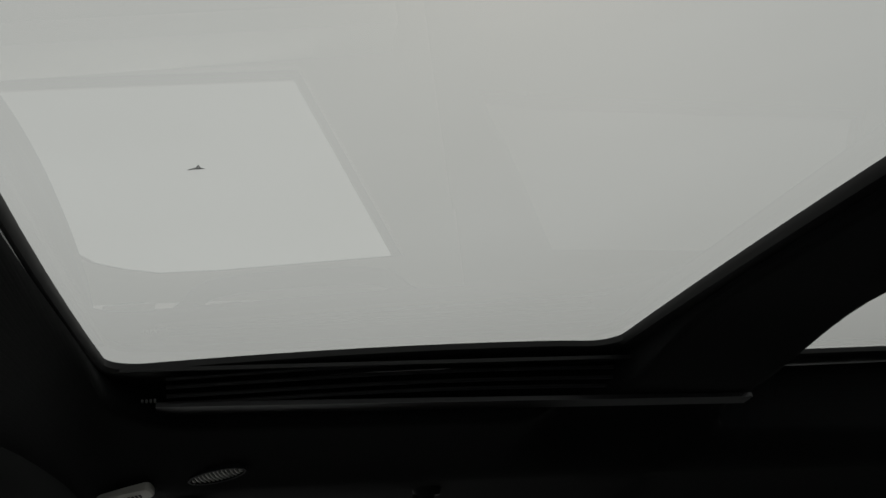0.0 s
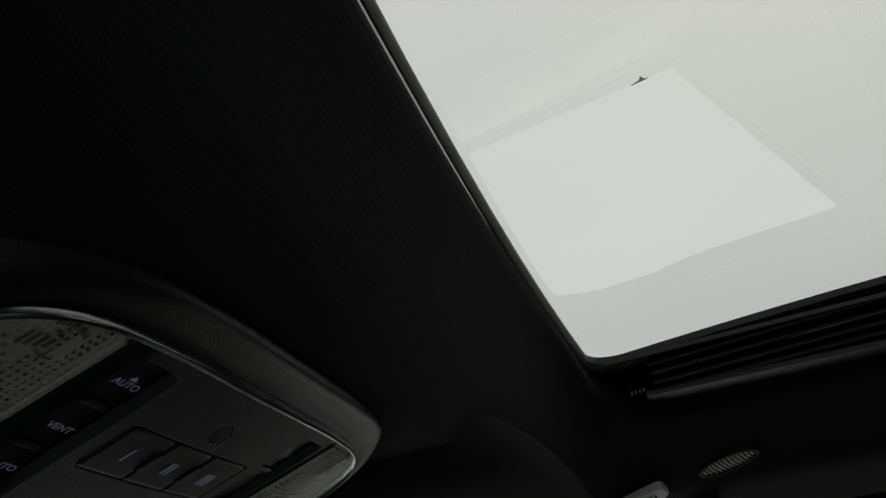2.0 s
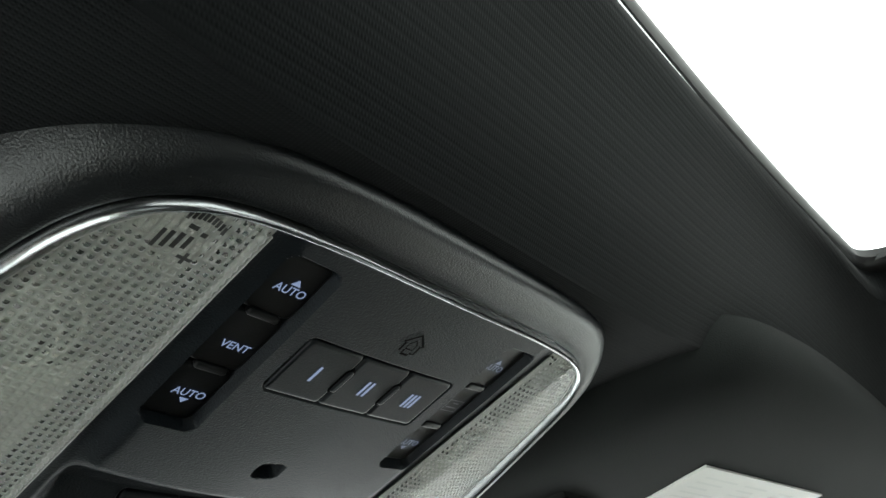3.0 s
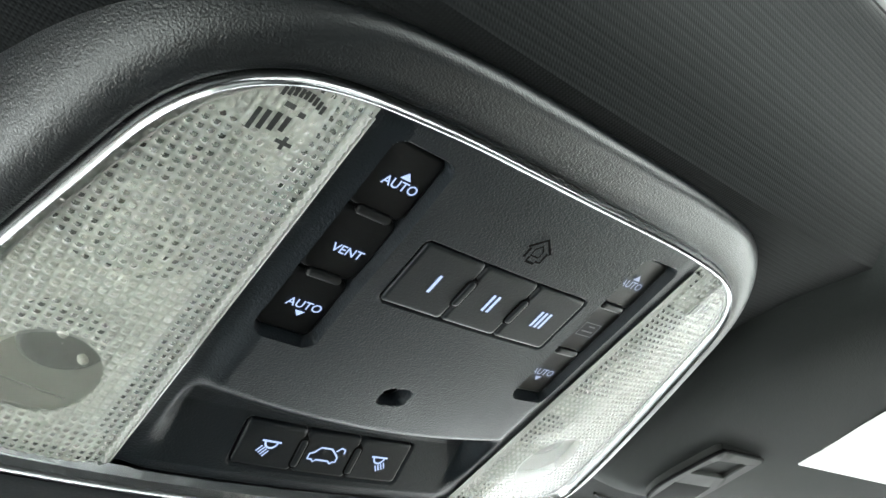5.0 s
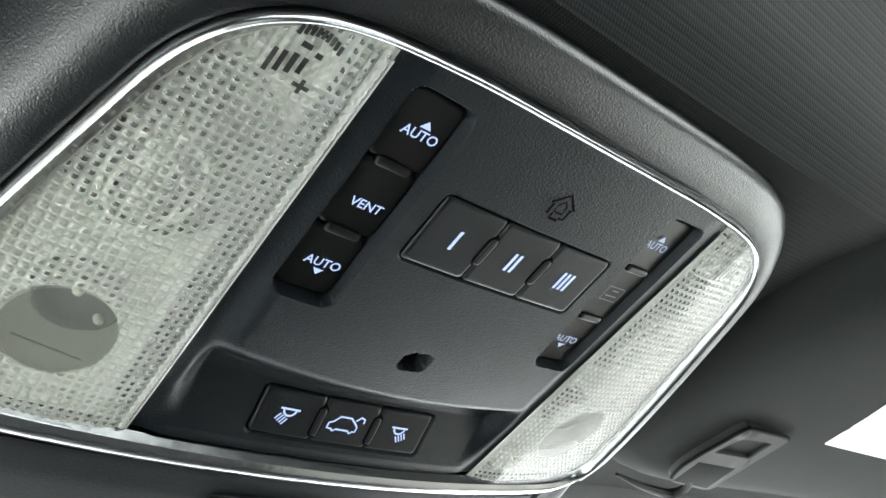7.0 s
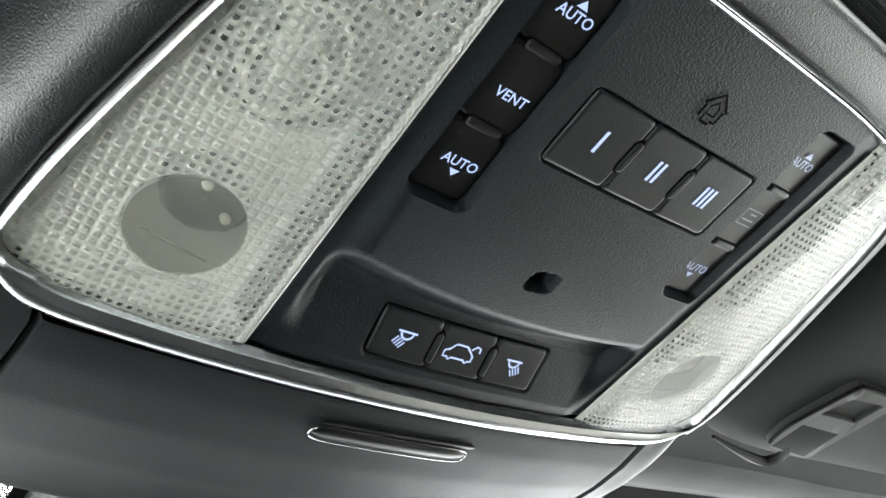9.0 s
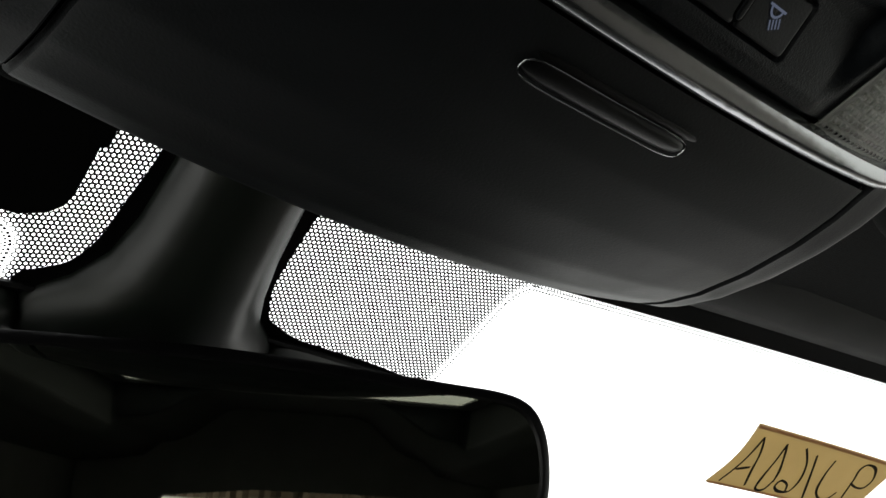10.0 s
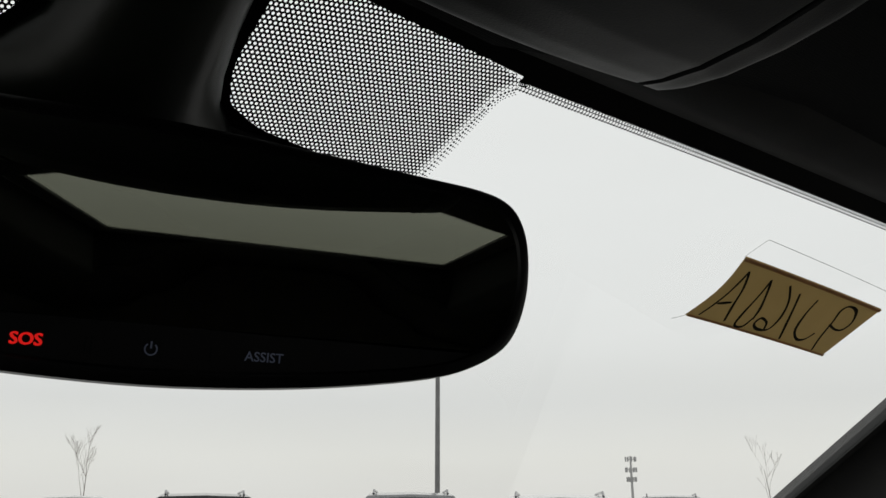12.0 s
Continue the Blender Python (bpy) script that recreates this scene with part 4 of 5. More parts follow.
bm = loft(rings + rings[:1], True)
bmesh.ops.remove_doubles(bm, verts=bm.verts, dist=1e-6)
bmesh.ops.recalc_face_normals(bm, faces=bm.faces)
part("chrome_ring", bm, CHROME, console, "polished chrome surround")


# map-light lenses
def lens_limit(V):
    w = 0.0022
    lim = outer_x(V) - w
    return max(0.0625, lim)


for side in (-1, 1):
    cellstep = 0.00225 / 8
    vs = [-0.0338 + cellstep * (i - 0.133) for i in range(443)]
    us = [0.0594 + cellstep * (j - 0.33) for j in range(213)]

    def lens_point(V, X):
        lim = lens_limit(V)
        lim -= 0.012 * ease((V - 0.078) / 0.014) ** 2
        Xc = min(X, lim)
        pitch = 0.00225
        edge = ease((lim - Xc) / 0.003) * ease((Xc - 0.0594) / 0.0015)
        spot = math.hypot((Xc - 0.0868) / 0.0128, (V - 0.0615) / 0.0135)
        amp = (0.00070 + 0.00030 * ease((0.069 - Xc) / 0.006)) * edge * ease((spot - 0.95) / 0.1)
        rear = ease((-0.014 - V) / 0.006)
        a = math.cos(2 * math.pi * Xc / pitch)
        b = math.cos(2 * math.pi * V / pitch)
        bump = (0.5 + 0.5 * a) * (1 - rear) * (0.5 + 0.5 * b) + rear * (0.5 + 0.5 * math.cos(2 * math.pi * Xc / 0.0018)) * (0.55 + 0.25 * b)
        return con(side * Xc, V, 0.0002 - 0.0012 * ease((0.070 - Xc) / 0.011) - 0.0018 * max(0.0, (Xc - 0.078) / 0.036) ** 1.6 + amp * bump)

    bm = grid_mesh(lens_point, vs, us)
    bm.faces.ensure_lookup_table()
    for i in range(len(vs) - 1):
        for j in range(len(us) - 1):
            X, V = (us[j] + us[j + 1]) / 2, (vs[i] + vs[i + 1]) / 2
            cell = (0.5 + 0.5 * math.cos(2 * math.pi * X / 0.00225)) * (0.5 + 0.5 * math.cos(2 * math.pi * V / 0.00225))
            in_spot = math.hypot((X - 0.0868) / 0.0128, (V - 0.0615) / 0.0135) < 1.0
            if cell > (0.34 if V > -0.016 else 0.5) and not in_spot and V > -0.030 and 0.0600 < X < lens_limit(V) - 0.0032:
                bm.faces[i * (len(us) - 1) + j].material_index = 1
    gone = [f for f in bm.faces if math.hypot((abs(f.calc_center_median().x) - 0.0868) / 0.0124, (f.calc_center_median().y / CT - 0.0615) / 0.0132) < 1.0]
    bmesh.ops.delete(bm, geom=gone, context="FACES")
    bmesh.ops.remove_doubles(bm, verts=bm.verts, dist=1e-6)
    bmesh.ops.dissolve_degenerate(bm, edges=bm.edges, dist=1e-7)
    bmesh.ops.recalc_face_normals(bm, faces=bm.faces)
    lamp = part("map_light_lens", bm, [LENS, LENS_CLEAR], console, "clear prismatic map-light lens")
    loop = [(0.0600, v) for v in span(0.088, -0.033, 12)] + [(lens_limit(v) - 0.001, v) for v in span(-0.031, 0.080, 22)] + [(0.108, 0.087), (0.085, 0.0885)]
    mx, mv = 0.088, 0.03
    rings = [[con(side * (mx + (x - mx) * k), mv + (v - mv) * k, h) for x, v in loop] for k, h in ((1.0, -0.0024), (0.995, -0.0085), (0.96, -0.0108))]
    bowl = []
    for x, v in loop:
        d = Vector((x - 0.0825, v - 0.013)).normalized()
        bowl.append(con(side * (0.0825 + 0.0214 * d.x), 0.013 + 0.0236 * d.y, -0.0112))
    bm = loft(rings + [bowl])
    part("lamp_housing", bm, HOUSING, console, "pale grey lamp housing")
    # Added dark strip; hides the bright housing wall so prism gaps look dark
    part("lens_dark_strip", grid_mesh(lambda v, k: con(side * (0.0604 + 0.0030 * k), v, -0.0030 - 0.015 * k), span(-0.029, 0.086, 12), span(0, 1, 3), (side * 0.0008, 0, 0)), TRIM, console, "added dark strip that darkens the gaps at the inner lens edge")
    rings = [[con(side * (0.0825 + r * math.cos(6.2832 * k / 32)), 0.013 + r * 1.10 * math.sin(6.2832 * k / 32), h) for k in range(32)]
             for r, h in ((0.0218, -0.0112), (0.0212, -0.0092), (0.0202, -0.0092), (0.0195, -0.0120), (0.0165, -0.0160), (0.0100, -0.0190), (0.0030, -0.0196))]
    part("reflector", loft(rings), REFLECTOR, console, "round satin reflector")
    bulb = part("bulb", tube([con(side * 0.0865, 0.006, -0.0085), con(side * 0.0862, 0.009, -0.0080), con(side * 0.0845, 0.020, -0.0070), con(side * 0.0835, 0.028, -0.0066), con(side * 0.0833, 0.031, -0.0066)], [0.0016, 0.0042, 0.0048, 0.0044, 0.0016], 16), SOCKET_PALE, console, "small lamp bulb")
    for rr, dv in ((0.0098, 0.0), (0.0072, 0.004)):
        part("bulb_collar", tube([con(side * (0.0845 + rr * math.cos(a)), 0.019 + dv + rr * 1.25 * math.sin(a), -0.0042) for a in [0.0654 * k for k in range(97)]], 0.00062, 6), PALE_PLASTIC, bulb, "pale ring round the bulb")
    rings = []
    for r in (1.0, 0.96, 0.9, 0.8, 0.7, 0.6, 0.5, 0.4, 0.3, 0.2, 0.1, 0.004):
        ring = []
        for k in range(48):
            dx, dv = r * math.cos(6.2832 * k / 48), r * math.sin(6.2832 * k / 48)
            ring.append(con(side * (0.0868 + 0.0124 * dx), 0.0615 + 0.0132 * dv, 0.0006 + 0.0005 * (1 - r * r)))
        rings.append(ring)
    part("lens_spot", loft(rings), FROST, lamp, "smooth clear round spot showing the bulb socket")
    rings = [[con(side * (0.0842 + r * 1.15 * math.cos(6.2832 * k / 28)), 0.0570 + r * 0.92 * math.sin(6.2832 * k / 28), h) for k in range(28)]
             for r, h in ((0.0088, -0.0114), (0.0084, -0.0046), (0.0076, -0.0040), (0.0060, -0.0042), (0.0048, -0.0050), (0.0020, -0.0054), (0.0002, -0.0054))]
    socket_ob = part("bulb_socket", loft(rings), SOCKET, console, "round grey bulb socket")
    # Two glints in the socket, imitated by added pale bumps
    for bx, bv in ((0.0858, 0.0528), (0.0786, 0.0592)):
        part("glint_bump", loft([[con(side * (bx + r * math.cos(6.2832 * k / 14)), bv + r * math.sin(6.2832 * k / 14), h) for k in range(14)] for r, h in ((0.0013, -0.0056), (0.0012, -0.0040), (0.0008, -0.0034), (0.0002, -0.0032))]), PALE_PLASTIC, socket_ob, "small pale bump added as a glint")
    part("lens_seam", tube([con(side * x, 0.0668 + 0.16 * (0.0868 - x), 0.0004) for x in span(0.0790, 0.0950, 6)], 0.00022, 6), RIBBED, lamp, "pale moulded line")

    def cover_point(V, X):
        lim = lens_limit(V) - 0.012 * ease((V - 0.078) / 0.014) ** 2
        t = (X - 0.0601) / (0.1185 - 0.0601)
        Xc = 0.0715 + (lim - 0.0735) * t if lim > 0.0745 else 0.0715
        return con(side * Xc, V, 0.0016 - 0.015 * (Xc - 0.0715) + 0.0004 * math.sin(math.pi * (V + 0.033) / 0.1225))

    bm = grid_mesh(cover_point, span(-0.0330, 0.0895, 90), span(0.0601, 0.1185, 60))
    part("lens_cover", bm, LENS_COVER, lamp, "clear glossy outer face")
    # printed marks near the rear of the lens, not legible
    marks = []
    for dx, dv, w, l in ((-0.0042, 0.0014, 0.0010, 0.0052), (-0.0024, 0.0008, 0.0011, 0.0046), (-0.0004, 0.0002, 0.0012, 0.0044), (0.0016, -0.0002, 0.0011, 0.0036),
                         (0.0036, 0.0036, 0.0036, 0.0009), (0.0036, 0.0036, 0.0009, 0.0032), (0.0004, -0.0042, 0.0022, 0.0012), (0.0034, -0.0034, 0.0014, 0.0012)):
        marks.append(poly_sign([(-w / 2, -l / 2), (w / 2, -l / 2), (w / 2, l / 2), (-w / 2, l / 2)], side * 0.0765 + dx, -0.0196 + dv, 0.0011))
    for k in range(9):
        marks.append(poly_sign([(-0.0004, -0.0010), (0.0004, -0.0010), (0.0004, 0.0010), (-0.0004, 0.0010)], side * 0.0745 + (k - 4) * 0.00105, -0.0272 + 0.00008 * (k - 4) ** 2, 0.0011))
    part("printed_mark", merge(marks), MARK, lamp, "small black printed bars", False)
    rim = [(lens_limit(v) - 0.0030, v) for v in span(-0.026, 0.074, 40)]
    part("lens_rim", tube([con(side * x, v, 0.0006 - 0.0018 * max(0.0, (x - 0.078) / 0.036) ** 1.6) for x, v in rim], 0.00030, 6), RIBBED, lamp, "thin moulded line inside the lens edge")
    bead = [0.00060 + 0.00022 * math.cos(2 * math.pi * v / 0.00225) for v in span(-0.0290, 0.0880, 260)]
    part("lens_edge", merge([tube([con(side * 0.0608, v, -0.0004) for v in span(-0.0290, 0.0880, 260)], bead, 8), tube([con(side * 0.0596, v, -0.0004) for v in span(-0.0290, 0.0880, 30)], 0.00036, 8)]), RIBBED, lamp, "pale beaded lens edge")


# surround flaring up into the headliner, and the strips beside the front hatch
def hatch_z(y):
    pts = ((0.090, 1.4762), (0.0955, 1.4735), (0.105, 1.4700), (0.12, 1.4660), (0.14, 1.4625), (0.16, 1.4614), (0.175, 1.4632), (0.185, 1.4662), (0.1915, 1.4712), (0.1955, 1.4790), (0.1975, 1.4950), (0.1985, 1.5400))
    for (a, za), (b, zb) in zip(pts, pts[1:]):
        if y <= b:
            return za + (zb - za) * (y - a) / (b - a)
    return pts[-1][1]


def hatch_point(x, y, drop=0.0):
    return Vector((x, y, hatch_z(y) + 0.0098 * (x / 0.112) ** 2 * (0.62 + 0.38 * ease((y - 0.095) / 0.08)) + drop))


# (outwards, out of the face): a flat face with a tight lip behind, and a broad roll at the corners and sides
TIGHT = ((-0.0015, -0.0022), (0.0, -0.0002), (0.0010, 0.0004), (0.0050, 0.0007), (0.0092, 0.0007), (0.0106, 0.0005), (0.0118, -0.0002), (0.0126, -0.0013), (0.0130, -0.0028), (0.0132, -0.0060), (0.0134, -0.014), (0.0138, -0.034), (0.0142, -0.060))
BROAD = ((-0.0015, -0.0022), (0.0, -0.0002), (0.0010, 0.0004), (0.0032, 0.0004), (0.0056, -0.0001), (0.0078, -0.0012), (0.0098, -0.0029), (0.0114, -0.0052), (0.0127, -0.0085), (0.0136, -0.0130), (0.0142, -0.020), (0.0148, -0.036), (0.0152, -0.060))
rear_half = [p for p in smooth_curve([Vector((x / 1000, v / 1000, 0)) for x, v in HALF[:16]], 6)]
path = [Vector((-p.x, p.y, 0)) for p in reversed(rear_half)] + rear_half[1:]
rings = []
for i, p in enumerate(path):
    a, b = path[max(i - 1, 0)], path[min(i + 1, len(path) - 1)]
    d = (b - a).normalized()
    nrm = Vector((d.y, -d.x, 0))
    if nrm.dot(p - Vector((0, 0.03, 0))) < 0:
        nrm = -nrm
    round_off = ease((abs(p.x) - 0.056) / 0.034)
    flare = 0.55 * ease((abs(p.x) - 0.06) / 0.035)
    rim = []
    for (t0, h0), (t1, h1) in zip(TIGHT, BROAD):
        t, h = t0 + (t1 - t0) * round_off, h0 + (h1 - h0) * round_off
        s = t * (1 + (flare * min(1.0, (-h - 0.004) / 0.03) if h < -0.004 else 0.0))
        rim.append(con(p.x + nrm.x * s, p.y + nrm.y * s, h) - Vector((0, 0, 0.0055 * (((p.x + nrm.x * s) / 0.105) ** 2 - (p.x / 0.105) ** 2))))
    rings.append(rim)
part("surround", loft(rings, False), SURROUND, console, "rounded grained plastic surround")
for side in (-1, 1):
    rings = []
    for y in span(0.0840, 0.1980, 28):
        t = (y - 0.0955) / 0.0885
        seam = 0.1042 + 0.0088 * t + (0.013 * ease((0.0935 - y) / 0.006) if y < 0.0935 else 0)
        outr = 0.1192 + 0.004 * max(0, t)
        z = hatch_point(seam, y)
        ring = [Vector((side * seam, y, z.z + 0.012)), Vector((side * (seam + 0.0002), y, z.z + 0.0008)), Vector((side * (seam + 0.001), y, z.z - 0.0003))]
        for k in range(1, 5):
            xx = seam + 0.001 + (outr - seam - 0.001) * k / 4
            ring.append(Vector((side * xx, y, z.z + 0.10 * (xx - seam) * (0.5 + k / 8))))
        base = ring[-1]
        for dx, dz in ((0.0030, 0.0012), (0.0060, 0.0050), (0.0080, 0.012), (0.0095, 0.024), (0.011, 0.06)):
            ring.append(base + Vector((side * dx, 0, dz)))
        rings.append(ring)
    bm = loft(rings, False)
    part("side_strip", bm, PLASTIC_SMOOTH, console, "smooth plastic strip beside the hatch")

hatch = thing("glasses_hatch", (0, 0.14, 1.48), "closed charcoal plastic eyeglass hatch with a chrome-edged pull", "storage hatch")


def hatch_surface(x, y):
    t = (y - 0.0955) / 0.0885
    X = x * (0.1034 + 0.0088 * t)
    edge = ease((1 - abs(x)) / 0.012)
    return hatch_point(X, y, 0.0022 * (1 - edge))


us = [-1, -0.998, -0.994, -0.99] + span(-0.98, 0.98, 61) + [0.99, 0.994, 0.998, 1]
part("hatch_door", grid_mesh(hatch_surface, us, [0.0945, 0.0950, 0.0958] + span(0.0970, 0.183, 42) + [0.185, 0.1875, 0.1900, 0.1915, 0.1935, 0.1955, 0.1967, 0.1975, 0.1985]), PLASTIC_SMOOTH, hatch, "smooth satin hatch door")
part("hatch_gap", grid_mesh(lambda x, y: hatch_point(x * 0.1045, y, 0.007), span(-1, 1, 20), span(0.09, 0.10, 3)), GAP, hatch)
rings = []
for x in span(-0.0278, 0.0278, 40):
    s = math.sqrt(max(0.0, 1 - (abs(x) / 0.0279) ** 8)) + 0.02
    c = hatch_point(x, 0.1046)
    c = c + Vector((0, 0.0016 + 0.0004, -0.0004))
    rings.append([c + Vector((0, 0.0029 * s * math.cos(a), -0.0014 * s * math.sin(a))) for a in [6.2832 * k / 14 for k in range(14)]])
pull = part("pull", loft(rings, True, True), KEY, hatch, "slim glossy black pull")
edge = []
for k in range(97):
    a = 6.2832 * k / 96
    u = math.copysign(abs(math.cos(a)) ** 0.22, math.cos(a)) * 0.0280
    v = math.copysign(abs(math.sin(a)) ** 0.7, math.sin(a)) * 0.0036
    edge.append(hatch_point(u, 0.1066 + v * 0.84) + Vector((0, 0, -0.0005)))
part("pull_edge", tube(edge, 0.00022, 6), CHROME, pull, "thin chrome edge")
# Shade of the finger recess, laid on the door as a thin black bar
rings = []
for x in span(-0.0262, 0.0290, 40):
    s = math.sqrt(max(0.0, 1 - (abs(x - 0.0014) / 0.0277) ** 8)) + 0.02
    c = hatch_point(x, 0.1028) + Vector((0, 0, -0.0001))
    rings.append([c + Vector((0, 0.0016 * s * math.cos(a), -0.0004 * s * math.sin(a))) for a in [6.2832 * k / 12 for k in range(12)]])
part("pull_shade_bar", loft(rings, True, True), KEY, hatch, "thin black bar in place of a shaded finger recess")


# ---- camera shroud and mirror ----
shroud = thing("sensor_shroud", (-0.015, 0.27, 1.50), "dark plastic sensor cover on the windscreen behind the mirror", "sensor cover")
rings = []
for y, xl, xr, dep in ((0.186, -0.0445, 0.014, 0.012), (0.215, -0.044, 0.013, 0.016), (0.245, -0.0432, 0.012, 0.019), (0.27, -0.0432, 0.012, 0.020), (0.295, -0.0450, 0.0145, 0.021), (0.312, -0.0490, 0.018, 0.022), (0.325, -0.058, 0.023, 0.022),
                       (0.335, -0.070, 0.034, 0.021), (0.35, -0.080, 0.045, 0.020)):
    ring = []
    for t, k in ((0, 0.0), (0.015, 0.20), (0.06, 0.42), (0.13, 0.66), (0.20, 0.84), (0.28, 0.93), (0.5, 1.02), (0.72, 0.93), (0.80, 0.84), (0.87, 0.66), (0.94, 0.42), (0.985, 0.20), (1, 0.0)):
        x = xl + (xr - xl) * t
        ring.append(screen(x, y, 0.0015 + dep * k))
    rings.append(ring)
part("cover", loft(rings, False), SHROUD, shroud, "smooth tapering cover")
for x0, x1, ys in ((0.026, 0.118, 1), (-0.150, -0.068, -1)):
    rings = []
    for x in span(x0, x1, 18):
        e = math.sqrt(max(0.0, 1 - (abs(x - (x0 + x1) / 2) / ((x1 - x0) / 2 + 0.0005)) ** 6)) + 0.03
        ring = []
        yc = 0.349 + 0.06 * max(0, abs(x) - 0.03) * (1 if ys > 0 else 0.4)
        for t, k in ((-1, 0), (-0.96, 0.3), (-0.8, 0.75), (-0.4, 1), (0.2, 1), (0.8, 0.8), (1, 0)):
            ring.append(screen(x, yc + 0.0155 * t * e, 0.0015 + 0.016 * k * e))
        rings.append(ring)
    part("wing", loft(rings, False), SHROUD, shroud, "low side wing of the cover")
    part("seal_edge", tube([screen(x, 0.3335 + 0.06 * max(0, abs(x) - 0.03) * (1 if ys > 0 else 0.4), 0.002) for x in span(x0, x1, 12)], 0.0017, 6), RUBBER, shroud)

MU = Vector((math.cos(radians(14.65)), -math.sin(radians(14.65)), 0))
MTILT = radians(6.35)
MN = (MU.cross(Vector((0, 0, 1))) * math.cos(MTILT) + Vector((0, 0, -1)) * math.sin(MTILT)).normalized()
MV = MN.cross(MU)
MV = MV if MV.z > 0 else -MV
MC = Vector((0.0, 0.308, 1.3873))


def mir(u, v, d=0.0):
    """Mirror coordinates: u across, v up, d out of the glass towards the cabin."""
    return MC + MU * u + MV * v + MN * d


half = [(0, -0.0125), (0.046, -0.0106), (0.085, -0.0062), (0.113, -0.0008), (0.131, 0.0075), (0.1405, 0.0175), (0.1458, 0.034), (0.1463, 0.051), (0.1432, 0.064), (0.136, 0.0725), (0.122, 0.0764), (0.093, 0.0778), (0.05, 0.0798), (0, 0.0812)]
mloop = smooth_curve([Vector((u, v, 0)) for u, v in half] + [Vector((-u, v, 0)) for u, v in half[-2:0:-1]], 5, True)


def inset(s):
    return [(p.x * (1 - s / 0.1463), 0.0345 + (p.y - 0.0345) * (1 - s / 0.047)) for p in mloop]


mirror = thing("rear_view_mirror", mir(0, 0.035, -0.03), "black frameless-look rear-view mirror with call buttons along its lower edge", "mirror")
rings = []
for s, d in ((0.0062, 0.0), (0.0050, 0.0012), (0.0025, 0.0012), (0.0006, 0.0), (0.0, -0.004), (0.0008, -0.012), (0.006, -0.022), (0.016, -0.030), (0.030, -0.034), (0.045, -0.036)):
    rings.append([mir(u, v, d) for u, v in inset(s)])
bm = loft(rings)
bm.verts.ensure_lookup_table()
bm.faces.new([bm.verts[len(bm.verts) - len(mloop) + i] for i in range(len(mloop))])
part("casing", bm, MIRROR_BODY, mirror, "satin black casing")
gl = [(u, max(v, 0.0082 + 0.0009 * abs(u) / 0.1)) for u, v in inset(0.0060)]
bm = bmesh.new()
bm.faces.new([bm.verts.new(mir(u, v, 0.0002)) for u, v in gl])
part("mirror_glass", bm, MIRROR, mirror, "dimming mirror glass", False)
bm = bmesh.new()
bm.faces.new([bm.verts.new(mir(u, min(v, 0.0081), 0.0003)) for u, v in inset(0.0062)])
part("button_strip", bm, MIRROR_BODY, mirror, "black button strip", False)
face_m = Matrix((MU, MV, MN)).transposed().to_4x4()
for text, u, size, mt in (("SOS", -0.0383, 0.0055, SOS_RED), ("ASSIST", 0.0378, 0.0048, GLOW_DIM)):
    bm = lettering(text, size, Matrix.Translation(mir(u, 0.0, 0.0007)) @ face_m)
    if text == "SOS":
        bm2 = lettering(text, size, Matrix.Translation(mir(u + 0.0003, 0.0001, 0.0008)) @ face_m)
        bm = merge([bm, bm2])
    part("button_symbol", bm, mt, mirror, "glowing red emergency letters" if text == "SOS" else "dim grey letters", False)
power = bmesh.new()
arc = [radians(a) for a in range(-235, 56, 15)]
rr = [(power.verts.new(mir(-0.0005 + 0.0022 * math.cos(a), 0.0022 * math.sin(a), 0.0007)), power.verts.new(mir(-0.0005 + 0.0017 * math.cos(a), 0.0017 * math.sin(a), 0.0007))) for a in arc]
for a, b in zip(rr, rr[1:]):
    power.faces.new((a[0], a[1], b[1], b[0]))
power.faces.new([power.verts.new(mir(u, v, 0.0007)) for u, v in ((-0.0008, 0.0002), (-0.0002, 0.0002), (-0.0002, 0.0026), (-0.0008, 0.0026))])
part("power_symbol", power, GLOW_DIM, mirror, "dim round power symbol", False)
for u0, u1 in ((-0.0212, -0.0206), (-0.0194, -0.0188), (0.0188, 0.0194)):
    bm = bmesh.new()
    bm.faces.new([bm.verts.new(mir(u, v, 0.0007)) for u, v in ((u0, -0.0026), (u1, -0.0026), (u1, 0.0026), (u0, 0.0026))])
    part("separator_bar", bm, KEY_GREY, mirror, "", False)
part("stalk", tube([mir(0, 0.04, -0.03), mir(0, 0.05, -0.05), Vector((0.0, 0.375, 1.475))], [0.014, 0.011, 0.014], 14), MIRROR_BODY, mirror, "short ball-jointed stalk")


